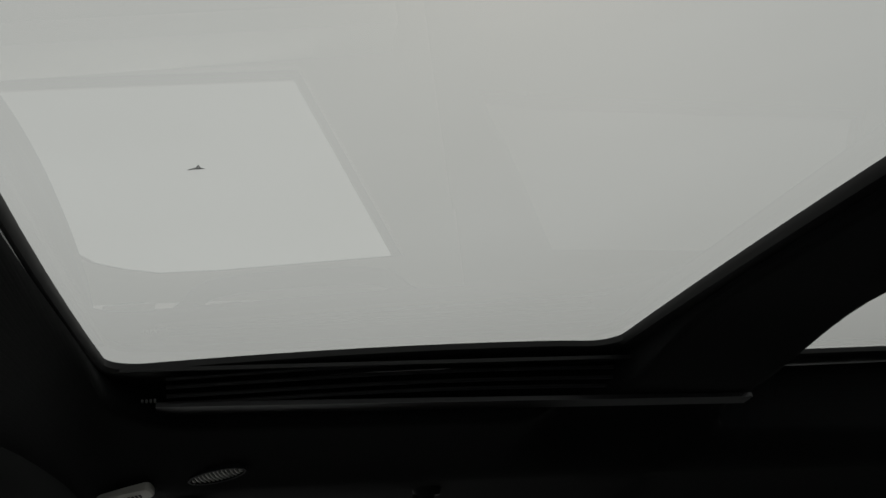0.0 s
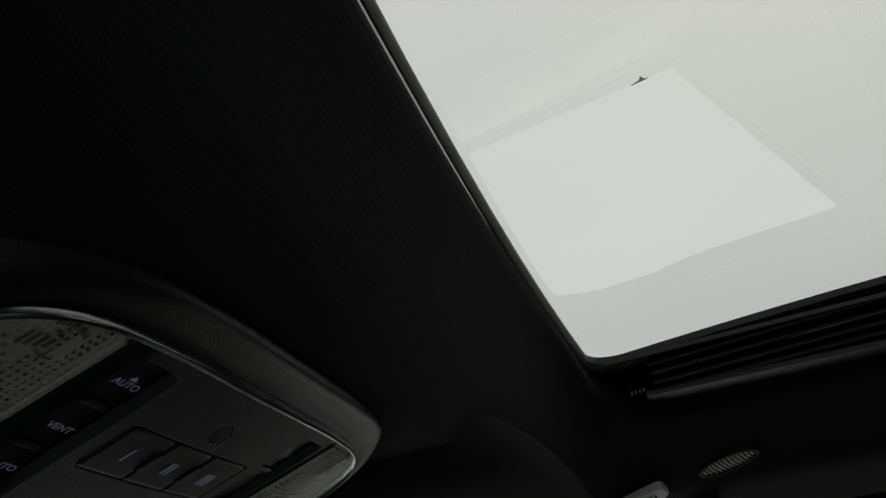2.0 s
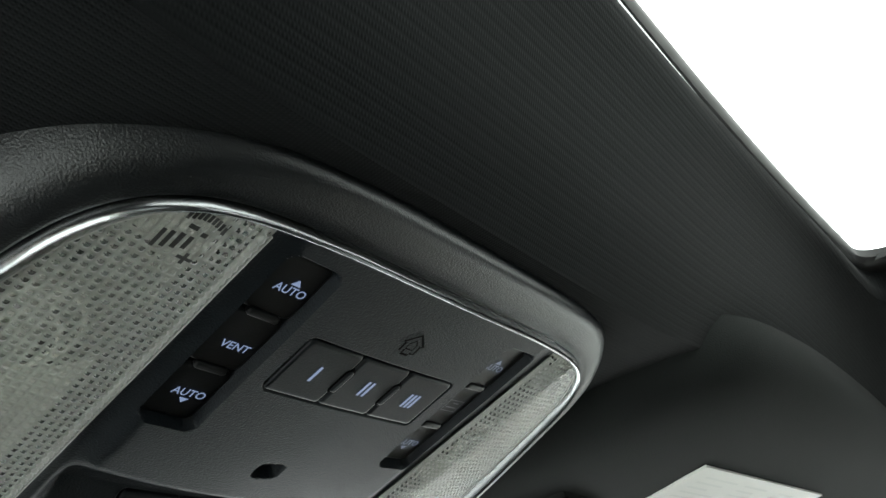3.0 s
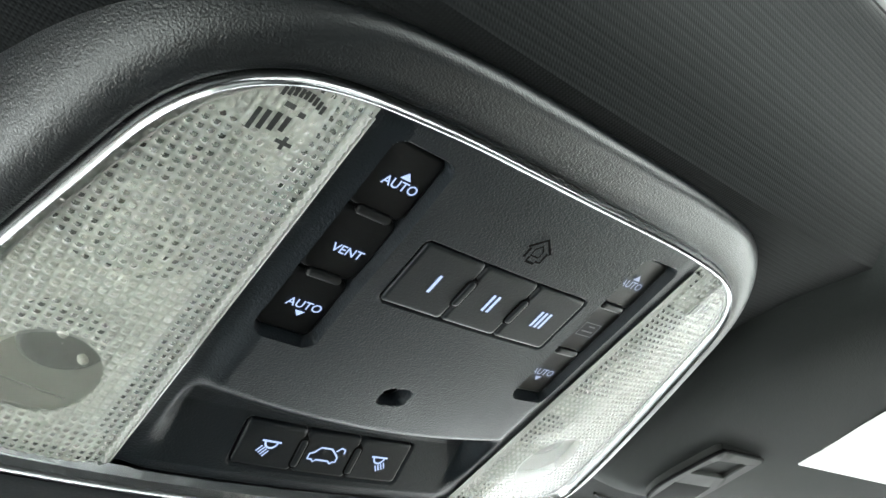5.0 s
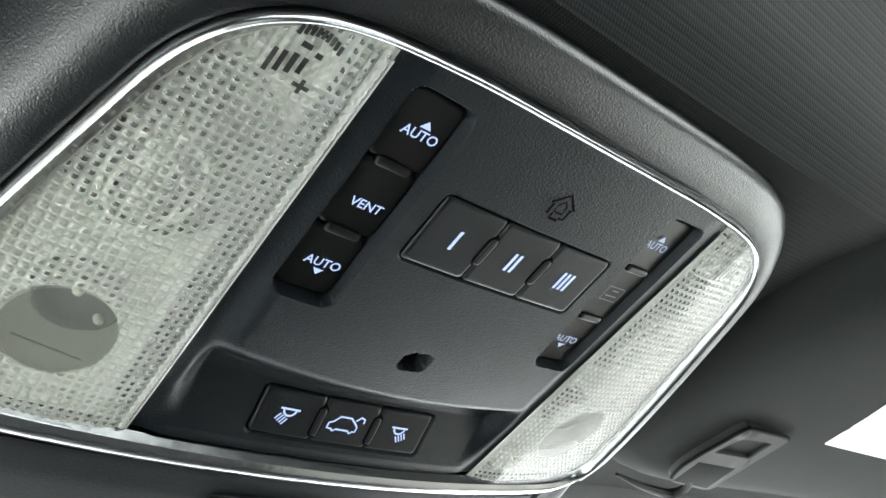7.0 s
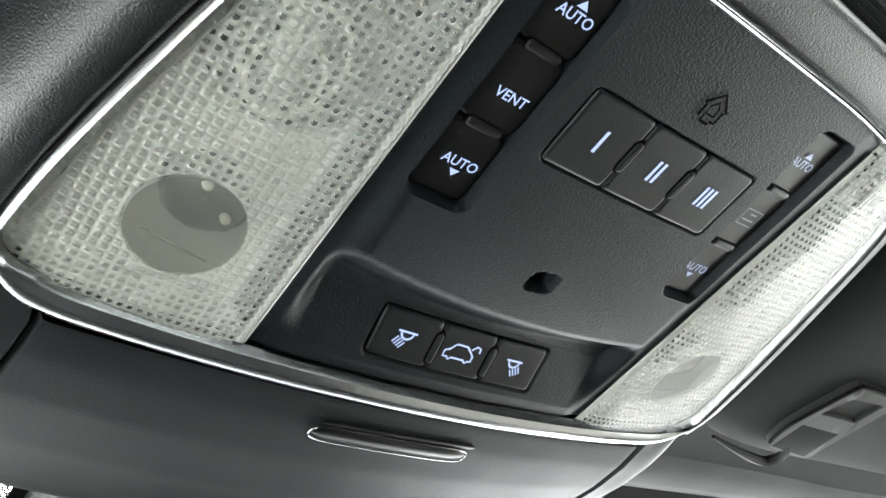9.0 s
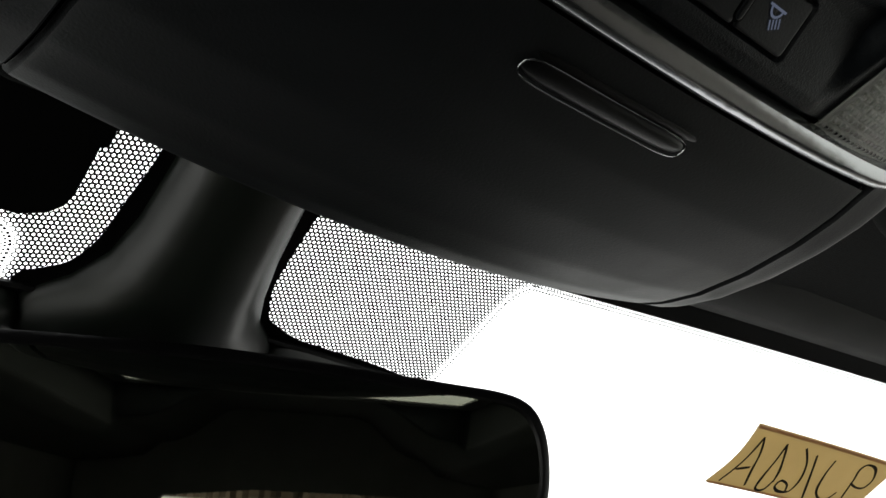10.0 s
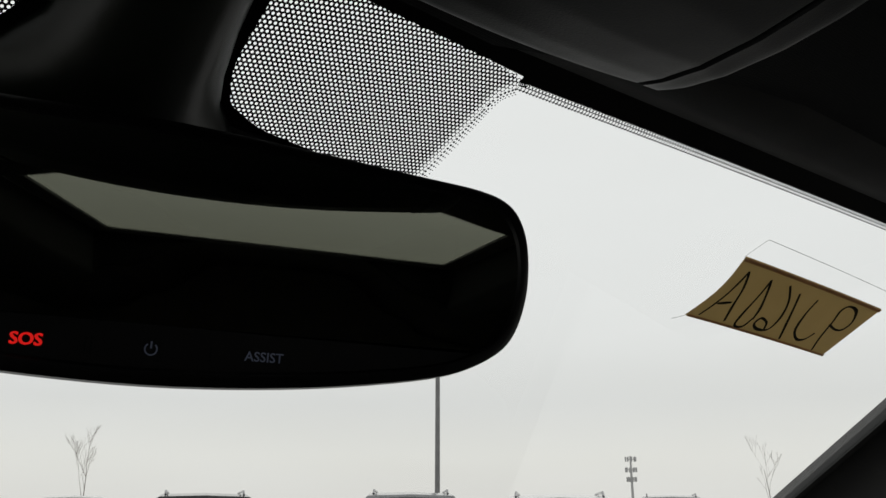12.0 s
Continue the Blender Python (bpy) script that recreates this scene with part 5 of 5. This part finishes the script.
# ---- sun visors ----
def visor(side):
    root = thing("sun_visor", (side * 0.35, 0.03, 1.52), "dark grey cloth sun visor folded against the headliner", "sun visor")
    half = [(0.215, -0.076), (0.30, -0.080), (0.42, -0.080), (0.54, -0.074), (0.60, -0.060), (0.615, -0.02), (0.615, 0.06), (0.60, 0.105), (0.54, 0.124), (0.42, 0.133), (0.33, 0.138), (0.262, 0.141), (0.215, 0.134),
            (0.185, 0.112), (0.162, 0.075), (0.142, 0.03), (0.130, -0.01), (0.132, -0.042), (0.158, -0.066)]
    loop = smooth_curve([Vector((x, y, 0)) for x, y in half], 5, True)
    mid = Vector((0.37, 0.03, 0))
    rings = []
    for s, dz in ((0.0, 0.034), (-0.001, 0.027), (0.0, 0.020), (0.003, 0.0135), (0.009, 0.0080), (0.018, 0.0040), (0.030, 0.0014), (0.045, -0.0004), (0.065, -0.0018), (0.09, -0.0026)):
        ring = []
        for p in loop:
            d = p - mid
            q = mid + Vector((d.x * (1 - s / 0.24), d.y * (1 - s / 0.105), 0))
            ring.append(Vector((side * q.x, q.y, 1.5045 + dz - 0.08 * max(0, q.x - 0.36) ** 2)))
        rings.append(ring)
    bm = loft(rings)
    bm.verts.ensure_lookup_table()
    bm.faces.new([bm.verts[len(bm.verts) - len(loop) + i] for i in range(len(loop))])
    bmesh.ops.recalc_face_normals(bm, faces=bm.faces)
    part("visor_panel", bm, VISOR, root, "soft dark grey panel")
    if side > 0:
        def lab(u, v):
            a = Vector((0.2297, -0.0132)) * (1 - u) + Vector((0.410, -0.0237)) * u
            b = Vector((0.262, 0.0430)) * (1 - u) + Vector((0.435, 0.0395)) * u
            q = a * (1 - v) + b * v
            return (q.x, q.y, 1.5012 - 0.08 * max(0, q.x - 0.36) ** 2)
        label = part("warning_label", grid_mesh(lab, span(0, 1, 8), span(0, 1, 4), (0, 0, 0.0012)), LABEL, root, "white printed safety label")
        for r in range(7):
            for c in range(3):
                u0, v0 = 0.08 + 0.3 * c, 0.14 + 0.11 * r
                u1 = u0 + 0.24 - 0.05 * ((r + c) % 3)
                bm = bmesh.new()
                bm.faces.new([bm.verts.new(Vector(lab(u, v)) - Vector((0, 0, 0.0002))) for u, v in ((u0, v0), (u1, v0), (u1, v0 + 0.035), (u0, v0 + 0.035))])
                part("print_line", bm, LABEL_PRINT, label, "", False)
        z = 1.5005
        outer = smooth_curve([Vector((x, y, 0)) for x, y in ((0.1935, 0.0470), (0.1975, 0.0452), (0.2140, 0.0446), (0.2285, 0.0452), (0.2340, 0.0520), (0.2405, 0.0650), (0.2480, 0.0800), (0.2560, 0.0960), (0.2620, 0.1095), (0.2400, 0.1090), (0.2235, 0.1065), (0.2110, 0.0930), (0.2040, 0.0790), (0.1985, 0.0630))], 4, True)
        inner = smooth_curve([Vector((x, y, 0)) for x, y in ((0.2030, 0.0548), (0.2050, 0.0538), (0.2140, 0.0530), (0.2235, 0.0522), (0.2255, 0.0530), (0.2290, 0.0600), (0.2330, 0.0675), (0.2325, 0.0688), (0.2260, 0.0690), (0.2150, 0.0694), (0.2070, 0.0698), (0.2055, 0.0690), (0.2042, 0.0640), (0.2034, 0.0590))], 4, True)
        rings = []
        for loop2, f, dz in ((outer, 1.0, 0.004), (outer, 1.0, -0.0001), (outer, 0.975, -0.0007), (inner, 1.05, -0.0007), (inner, 1.0, -0.0002), (inner, 0.99, 0.0030)):
            mid2 = sum((Vector(p) for p in loop2), Vector()) / len(loop2)
            rings.append([mid2 + (p - mid2) * f + Vector((0, 0, z + dz)) for p in loop2])
        clip = part("clip_frame", loft(rings), CLIP, root, "grey plastic clip frame round a small opening")
        # Shadow outline of the clip, drawn as a black bar on two edges
        part("clip_shadow_line", tube([p + Vector((-0.0006, -0.0004, z - 0.0001)) for p in outer[-15:] + outer[:14]], 0.0009, 6), GAP, clip, "black line drawn as the shadow along two clip edges")
        bm = bmesh.new()
        bm.faces.new([bm.verts.new(p + Vector((0, 0, z + 0.0014))) for p in inner])
        part("clip_plate", bm, VISOR, clip, "recessed cloth behind the opening", False)
        # No real hollow: a thin black plate gives its shade by colour
        part("hollow_shade_plate", loft([[Vector((x, y, z - 0.0011)) for x, y in ((0.2120, 0.0830), (0.2400, 0.0820), (0.2550, 0.1060), (0.2260, 0.1040))], [Vector((x, y, z - 0.0006)) for x, y in ((0.2092, 0.0812), (0.2420, 0.0806), (0.2580, 0.1080), (0.2225, 0.1055))]], True, True), GAP, clip, "flat black plate in place of a shaded hollow by the hook")
        hook = smooth_curve([Vector(p) for p in ((0.190, 0.114, 1.5025), (0.213, 0.1176, 1.5005), (0.2300, 0.1202, 1.5000), (0.2420, 0.1206, 1.4998), (0.2440, 0.1140, 1.4998), (0.2360, 0.1040, 1.5000), (0.2275, 0.1000, 1.5015))], 5)
        part("hook", tube(hook, [0.0008 + 0.0018 * math.sin(math.pi * i / (len(hook) - 1)) for i in range(len(hook))], 8), CLIP, root, "curved plastic retaining hook")
    return root


visor(1)

# ---- roof-side fittings by the passenger door ----
vent = thing("roof_side_lamp", (0.4785, -0.1845, 1.552), "small oval ribbed reading lamp set in the headliner", "reading lamp")
axis = Vector((-0.024, -0.046, 0.004)).normalized()
nrm = Vector((-0.38, 0, -0.92)).normalized()
wid = axis.cross(nrm).normalized()
c0 = Vector((0.4785, -0.1845, head_z(0.4785, -0.1845) - 0.0005))


def oval(c, a, b, h, n=28):
    return [c + axis * a * math.cos(6.2832 * k / n) + wid * b * math.sin(6.2832 * k / n) + nrm * h for k in range(n)]


part("rim", loft([oval(c0, 0.0270, 0.0112, -0.002), oval(c0, 0.0265, 0.0108, 0.002), oval(c0, 0.0245, 0.0092, 0.0022), oval(c0, 0.0240, 0.0088, -0.0005)]), PLASTIC_SMOOTH, vent)
for k in range(13):
    s = (k - 6) / 6.6
    half_w = 0.0088 * math.sqrt(max(0.05, 1 - s * s))
    part("rib", tube([c0 + axis * 0.0235 * s - wid * half_w, c0 + axis * 0.0235 * s + nrm * 0.0012, c0 + axis * 0.0235 * s + wid * half_w], 0.0011, 6), RIBBED, vent)
part("lamp_bowl", loft([oval(c0, 0.0240, 0.0088, 0.0), oval(c0, 0.02, 0.007, -0.004), oval(c0, 0.01, 0.003, -0.006)]), MARK, vent)

tab = thing("slotted_cover", (0.498, -0.1105, 1.54), "pale grey slotted plastic cover set in the headliner", "cover")
axis2 = Vector((0.012, 0.036, -0.003)).normalized()
c1 = Vector((0.498, -0.1105, head_z(0.498, -0.1105) - 0.001))
wid2 = axis2.cross(nrm).normalized()
rr = rounded(0.046, 0.0155, 0.0045, 4)
part("body", loft([[c1 + axis2 * a * s + wid2 * b * s + nrm * h for a, b in rr] for s, h in ((1.0, -0.003), (1.0, 0.003), (0.94, 0.0046), (0.5, 0.0052), (0.05, 0.0052))]), PALE_PLASTIC, tab)
for k in range(9):
    q = c1 + axis2 * (-0.0125 + 0.0031 * k) + nrm * 0.0052
    part("slot", tube([q - wid2 * 0.0020, q + wid2 * 0.0020], 0.0010, 6), MARK, tab)

grab = thing("grab_handle", (0.56, -0.27, 1.50), "black folded grab handle above the passenger door", "grab handle")
gpath = smooth_curve([Vector(p) for p in ((0.535, -0.16, head_z(0.535, -0.16)), (0.535, -0.175, head_z(0.535, -0.175) - 0.018), (0.54, -0.21, head_z(0.54, -0.21) - 0.026), (0.545, -0.27, head_z(0.545, -0.27) - 0.028), (0.545, -0.33, head_z(0.545, -0.33) - 0.026), (0.54, -0.365, head_z(0.54, -0.365) - 0.018), (0.535, -0.38, head_z(0.535, -0.38)))], 5)
part("grip", tube(gpath, 0.010, 12), TRIM, grab)
for y in (-0.16, -0.38):
    part("mount", tube([(0.535, y, head_z(0.535, y) + 0.004), (0.535, y, head_z(0.535, y) - 0.006)], [0.016, 0.012], 14), TRIM, grab)


# ---- paper sign taped inside the windscreen ----
sign = thing("paper_sign", screen(0.477, 0.325, 0.004), "brown kraft paper sign with hand-drawn black strokes taped to the windscreen", "sign")


def sgn(u, v, lift):
    a = Vector((0.3850, 0.3010)) * (1 - u) + Vector((0.5660, 0.2915)) * u
    b = Vector((0.3895, 0.3535)) * (1 - u) + Vector((0.568, 0.3440)) * u
    q = a * (1 - v) + b * v
    bowed = 0.006 * math.sin(math.pi * min(1, max(0, v))) * (1 - u) ** 4
    return screen(q.x + bowed, q.y, lift + 0.0008)


part("sheet", grid_mesh(lambda u, v: sgn(u, v, 0), span(0, 1, 20), span(0, 1, 8), (0, 0, 0.0006)), KRAFT, sign)
for v0, v1 in ((0.0, 0.05), (0.96, 1.0)):
    part("border", grid_mesh(lambda u, v: sgn(u, v, 0.0008), span(0, 1, 20), span(v0, v1, 3)), KRAFT_EDGE, sign, "darker reddish paper edge")
STROKES = [[(0.076, 0.93), (0.084, 0.618), (0.088, 0.369), (0.093, 0.147)],
           [(0.093, 0.147), (0.142, 0.389), (0.183, 0.644), (0.239, 0.917)],
           [(0.091, 0.693), (0.161, 0.621)],
           [(0.228, 0.156), (0.247, 0.436), (0.266, 0.72), (0.295, 0.926), (0.345, 0.913), (0.349, 0.721)],
           [(0.228, 0.156), (0.286, 0.399), (0.328, 0.586), (0.356, 0.773)],
           [(0.354, 0.143), (0.44, 0.368), (0.494, 0.629), (0.499, 0.846), (0.437, 0.888), (0.39, 0.822), (0.394, 0.712), (0.448, 0.75), (0.478, 0.864)],
           [(0.451, 0.199), (0.52, 0.487), (0.626, 0.94)],
           [(0.584, 0.196), (0.606, 0.449), (0.655, 0.728), (0.725, 0.854), (0.77, 0.816), (0.787, 0.674)],
           [(0.89, 0.95), (0.846, 0.707), (0.81, 0.426), (0.779, 0.23), (0.798, 0.122), (0.867, 0.15), (0.921, 0.326), (0.918, 0.487), (0.869, 0.518), (0.807, 0.47)]]
for number, st in enumerate(STROKES):
    st = [(u - (0.028 if number < 3 else 0.008), v) for u, v in st]
    bm = bmesh.new()
    fine = smooth_curve([Vector((u, v, 0)) for u, v in st], 8)
    rows = []
    for i, p in enumerate(fine):
        d = fine[min(i + 1, len(fine) - 1)] - fine[max(i - 1, 0)]
        d = Vector((d.x * 3.4, d.y, 0)).normalized()
        w = 0.017 + 0.009 * math.sin(3.1416 * i / (len(fine) - 1)) * (0.6 + 0.4 * math.sin(5 * st[0][0] + 0.4 * i))
        s = Vector((-d.y / 3.4, d.x, 0)) * w
        rows.append((bm.verts.new(sgn(p.x + s.x, p.y + s.y, 0.0012)), bm.verts.new(sgn(p.x - s.x, p.y - s.y, 0.0012))))
    for a, b in zip(rows, rows[1:]):
        bm.faces.new((a[0], a[1], b[1], b[0]))
    part("ink_stroke", bm, INK, sign, "", False)
for (u0, v0), (u1, v1) in (((0.02, -0.30), (1.15, -0.26)), ((0.02, -0.30), (-0.01, 0.0)), ((-0.05, 1.10), (0.0, 1.0))):
    bm = grid_mesh(lambda a, k: sgn(u0 + (u1 - u0) * a + 0.0015 * k, v0 + (v1 - v0) * a + 0.006 * k, 0.0), span(0, 1, 13), (0, 1))
    part("tape_edge", bm, RAIL_GREY, sign, "faint clear tape edge", False)


# ---- parking lot outside ----
CAR_GREY = material("silver_car_paint", (0.34, 0.35, 0.36), 0.28, 0.5, 0.5, 0.05, 3.0, coat=0.6)
CAR_DARK = material("dark_car_paint", (0.03, 0.03, 0.035), 0.25, 0.2, 0.5, 0.05, 3.0, coat=0.6)
CAR_WHITE = material("white_car_paint", (0.62, 0.63, 0.63), 0.3, 0, 0.5, 0.04, 3.0, coat=0.6)
CAR_GLASS = material("dark_car_glass", (0.02, 0.022, 0.024), 0.06, 0, 0.8, 0.1, 3.0)
TYRE = material("tyre_rubber", (0.02, 0.02, 0.02), 0.85)
POLE = material("galvanised_pole", (0.16, 0.16, 0.16), 0.55, 0.4, 0.5, 0.15, 3.0)
MAST = material("pale_hazy_steel", (0.30, 0.30, 0.30), 0.6, 0.2, 0.4, 0.1, 3.0)
BARK = material("grey_bark", (0.19, 0.165, 0.145), 0.9, 0, 0.2, 0.3, 8.0, 0.004, 60.0)
WOODS = material("bare_brown_woods", (0.10, 0.075, 0.055), 0.95, 0, 0.1, 0.45, 0.35)


def bearing(az, dist, z=0.0):
    return Vector((-0.10 + dist * math.sin(radians(az)), 0.04 + dist * math.cos(radians(az)), z))


def parked_car(az, dist, turn, paint, height, label, length=4.7, rack=True):
    m = Matrix.Translation(bearing(az, dist)) @ Matrix.Rotation(radians(turn), 4, "Z")
    root = new("parked_car")
    root.matrix_basis = Matrix.Translation(bearing(az, dist))
    tagged(root, label, "car", "parked cars")
    W = 0.92

    def put(name, bm, mat, parent, label=""):
        bmesh.ops.transform(bm, matrix=m, verts=bm.verts)
        return part(name, bm, mat, parent, label)

    def section(y, w, z0, z1, r):
        return [Vector((x, y, z)) for x, z in ((-w, z0), (-w, z1 - r), (-w + 0.35 * r, z1 - 0.3 * r), (-w + r, z1), (0, z1 + 0.02), (w - r, z1), (w - 0.35 * r, z1 - 0.3 * r), (w, z1 - r), (w, z0))]
    L = length / 2
    body = loft([section(-L, W * 0.9, 0.45, 0.8, 0.1), section(-L + 0.08, W, 0.3, 0.98, 0.12), section(-0.9, W, 0.28, 1.06, 0.12), section(0.9, W, 0.28, 1.06, 0.12), section(L - 0.1, W, 0.3, 1.08, 0.12), section(L, W * 0.93, 0.4, 0.95, 0.1)], True, True)
    put("body", body, paint, root)
    cab = loft([section(-1.25, W * 0.9, 1.0, 1.08, 0.06), section(-0.45, W * 0.82, 1.0, height - 0.05, 0.16), section(0.3, W * 0.80, 1.0, height, 0.18), section(L - 0.7, W * 0.80, 1.0, height - 0.03, 0.18), section(L - 0.2, W * 0.84, 1.0, 1.12, 0.1)], True, True)
    glass = put("glasshouse", cab, CAR_GLASS, root, "dark windows")
    roof = loft([section(-0.50, W * 0.80, height - 0.09, height - 0.04, 0.05), section(0.3, W * 0.80, height - 0.07, height + 0.012, 0.06), section(L - 0.62, W * 0.80, height - 0.1, height - 0.015, 0.06)], True, True)
    put("roof", roof, paint, root)
    for sx in (-1, 1):
        if rack:
            put("roof_rail", tube([(sx * W * 0.66, -0.35, height - 0.01), (sx * W * 0.66, -0.2, height + 0.05), (sx * W * 0.66, 1.3, height + 0.05), (sx * W * 0.66, 1.45, height - 0.01)], 0.02, 8), CAR_DARK, root)
        for y in (-1.4, 1.4):
            w = put("wheel", tube([(sx * (W - 0.2), y, 0.35), (sx * (W + 0.01), y, 0.35)], 0.35, 20), TYRE, root)
        put("pillar_trim", tube([(sx * W * 0.88, -1.0, 1.10), (sx * W * 0.815, -0.45, height - 0.12)], 0.035, 8), paint, root)
        put("headlight", box((sx * 0.62 - 0.16, -L - 0.01, 0.72), (sx * 0.62 + 0.16, -L + 0.06, 0.84), 0.02), HOUSING, root)
    return root


parked_car(24.9, 14.6, -24, CAR_DARK, 1.575, "dark parked sport utility car with roof rails")
parked_car(38.3, 14.4, -38, CAR_GREY, 1.60, "silver parked sport utility car with roof rails")
parked_car(48.2, 12.4, -47, CAR_WHITE, 1.525, "pale parked crossover car")
parked_car(55.4, 23.0, -54, CAR_GREY, 1.685, "grey parked crossover car", 4.5)
parked_car(17.2, 24.0, -18, CAR_WHITE, 1.66, "pale parked car beside a bare tree", 4.5, False)

pole = thing("lamp_post", bearing(40.1, 26.0), "tall dark grey parking-lot lamp post", "lamp post")
b0 = bearing(40.1, 26.0)
part("post", tube([b0, b0 + Vector((0, 0, 4)), b0 + Vector((0, 0, 9.2))], [0.085, 0.075, 0.06], 14), POLE, pole)
part("base", tube([b0, b0 + Vector((0, 0, 0.7))], 0.28, 16), POLE, pole, "round concrete base")
part("arm", tube([b0 + Vector((0, 0, 9.1)), b0 + Vector((0.8, -0.3, 9.25))], 0.04, 8), POLE, pole)
part("lamp_head", box(b0 + Vector((0.6, -0.5, 9.2)), b0 + Vector((1.2, -0.15, 9.32)), 0.03), POLE, pole)

tower = thing("phone_mast", bearing(53.0, 320.0), "distant grey phone mast with antenna clusters", "phone mast")
t0 = bearing(53.0, 320.0)
part("mast", tube([t0, t0 + Vector((0, 0, 20.5))], [0.6, 0.32], 10), MAST, tower)
for zz, rad in ((19.4, 1.9), (15.6, 2.0), (12.2, 1.7)):
    for k in range(9):
        a = 6.2832 * k / 9 + zz
        q = t0 + Vector((rad * math.cos(a), rad * math.sin(a), zz))
        part("antenna", box(q - Vector((0.16, 0.16, 0.9)), q + Vector((0.16, 0.16, 0.8))), MAST, tower, "", False)
    part("antenna_ring", tube([t0 + Vector((rad * 0.9 * math.cos(6.2832 * k / 16), rad * 0.9 * math.sin(6.2832 * k / 16), zz)) for k in range(17)], 0.08, 6), MAST, tower)


def bare_tree(az, dist, height, seed, lean, label):
    rng = random.Random(seed)
    base = bearing(az, dist)
    root = thing("bare_tree", base, label, "tree", "bare trees")
    limbs = []

    def grow(p, d, length, r, depth):
        pts, rad = [p.copy()], [r]
        steps = 5
        for i in range(steps):
            w = 0.05 if depth == 3 else 0.15
            d = (d + Vector((rng.uniform(-w, w), rng.uniform(-w, w), 0.05))).normalized()
            p = p + d * length / steps
            pts.append(p.copy())
            rad.append(r * (1 - 0.75 * (i + 1) / steps))
            if depth > 0 and i >= (1 if depth == 3 else 2):
                for _ in range(1 if rng.random() < 0.8 else 2):
                    a = rng.uniform(0, 6.2832)
                    side = Vector((math.cos(a), math.sin(a), rng.uniform(0.5, 1.1))).normalized()
                    grow(p, (d * 0.80 + side * 0.85).normalized(), length * rng.uniform(0.40, 0.62) * (1.2 - 0.45 * i / steps), rad[-1] * 0.6, depth - 1)
        limbs.append((pts, rad, depth))

    grow(base.copy(), Vector((lean, 0, 1)).normalized(), height, height * 0.0120, 3)
    for pts, rad, depth in limbs:
        if depth == 3:
            part("trunk", tube(pts, rad, 10), BARK, root)
    part("crown", merge([tube(p, [max(0.006, q) for q in r], 4, 1.0, False) for p, r, d in limbs if d < 3]), BARK, root, "bare leafless branches")
    return root


bare_tree(17.6, 60.0, 4.2, 4, 0.05, "young bare leafless tree at the edge of the parking lot")
bare_tree(61.5, 62.0, 4.0, 9, -0.03, "slim bare leafless tree at the edge of the parking lot")

# far tree line
bm = bmesh.new()
rng = random.Random(5)
for i in range(240):
    a = 6.2832 * i / 240
    if not (radians(100) < a < radians(300)):
        continue
    d = 30 + rng.uniform(-2, 2)
    w, h = 1.2, rng.uniform(2.4, 3.6)
    c = Vector((d * math.sin(a), d * math.cos(a), 0))
    tang = Vector((math.cos(a), -math.sin(a), 0))
    out = Vector((math.sin(a), math.cos(a), 0))
    n = 7
    base = [c + tang * w * (k / (n - 1) - 0.5) for k in range(n)]
    lo = [bm.verts.new(p) for p in base]
    mid_ = [bm.verts.new(p + Vector((0, 0, h * rng.uniform(0.5, 0.65))) - out * rng.uniform(0, 2)) for p in base]
    hi = [bm.verts.new(p + Vector((0, 0, h * rng.uniform(0.75, 1.0))) + out * rng.uniform(0, 2)) for p in base]
    for r0, r1 in ((lo, mid_), (mid_, hi)):
        for k in range(n - 1):
            bm.faces.new((r0[k], r0[k + 1], r1[k + 1], r1[k]))
ob = finish("far_woods", bm, WOODS)
tagged(ob, "distant brown leafless woods behind the car", "woods", "", "stuff")
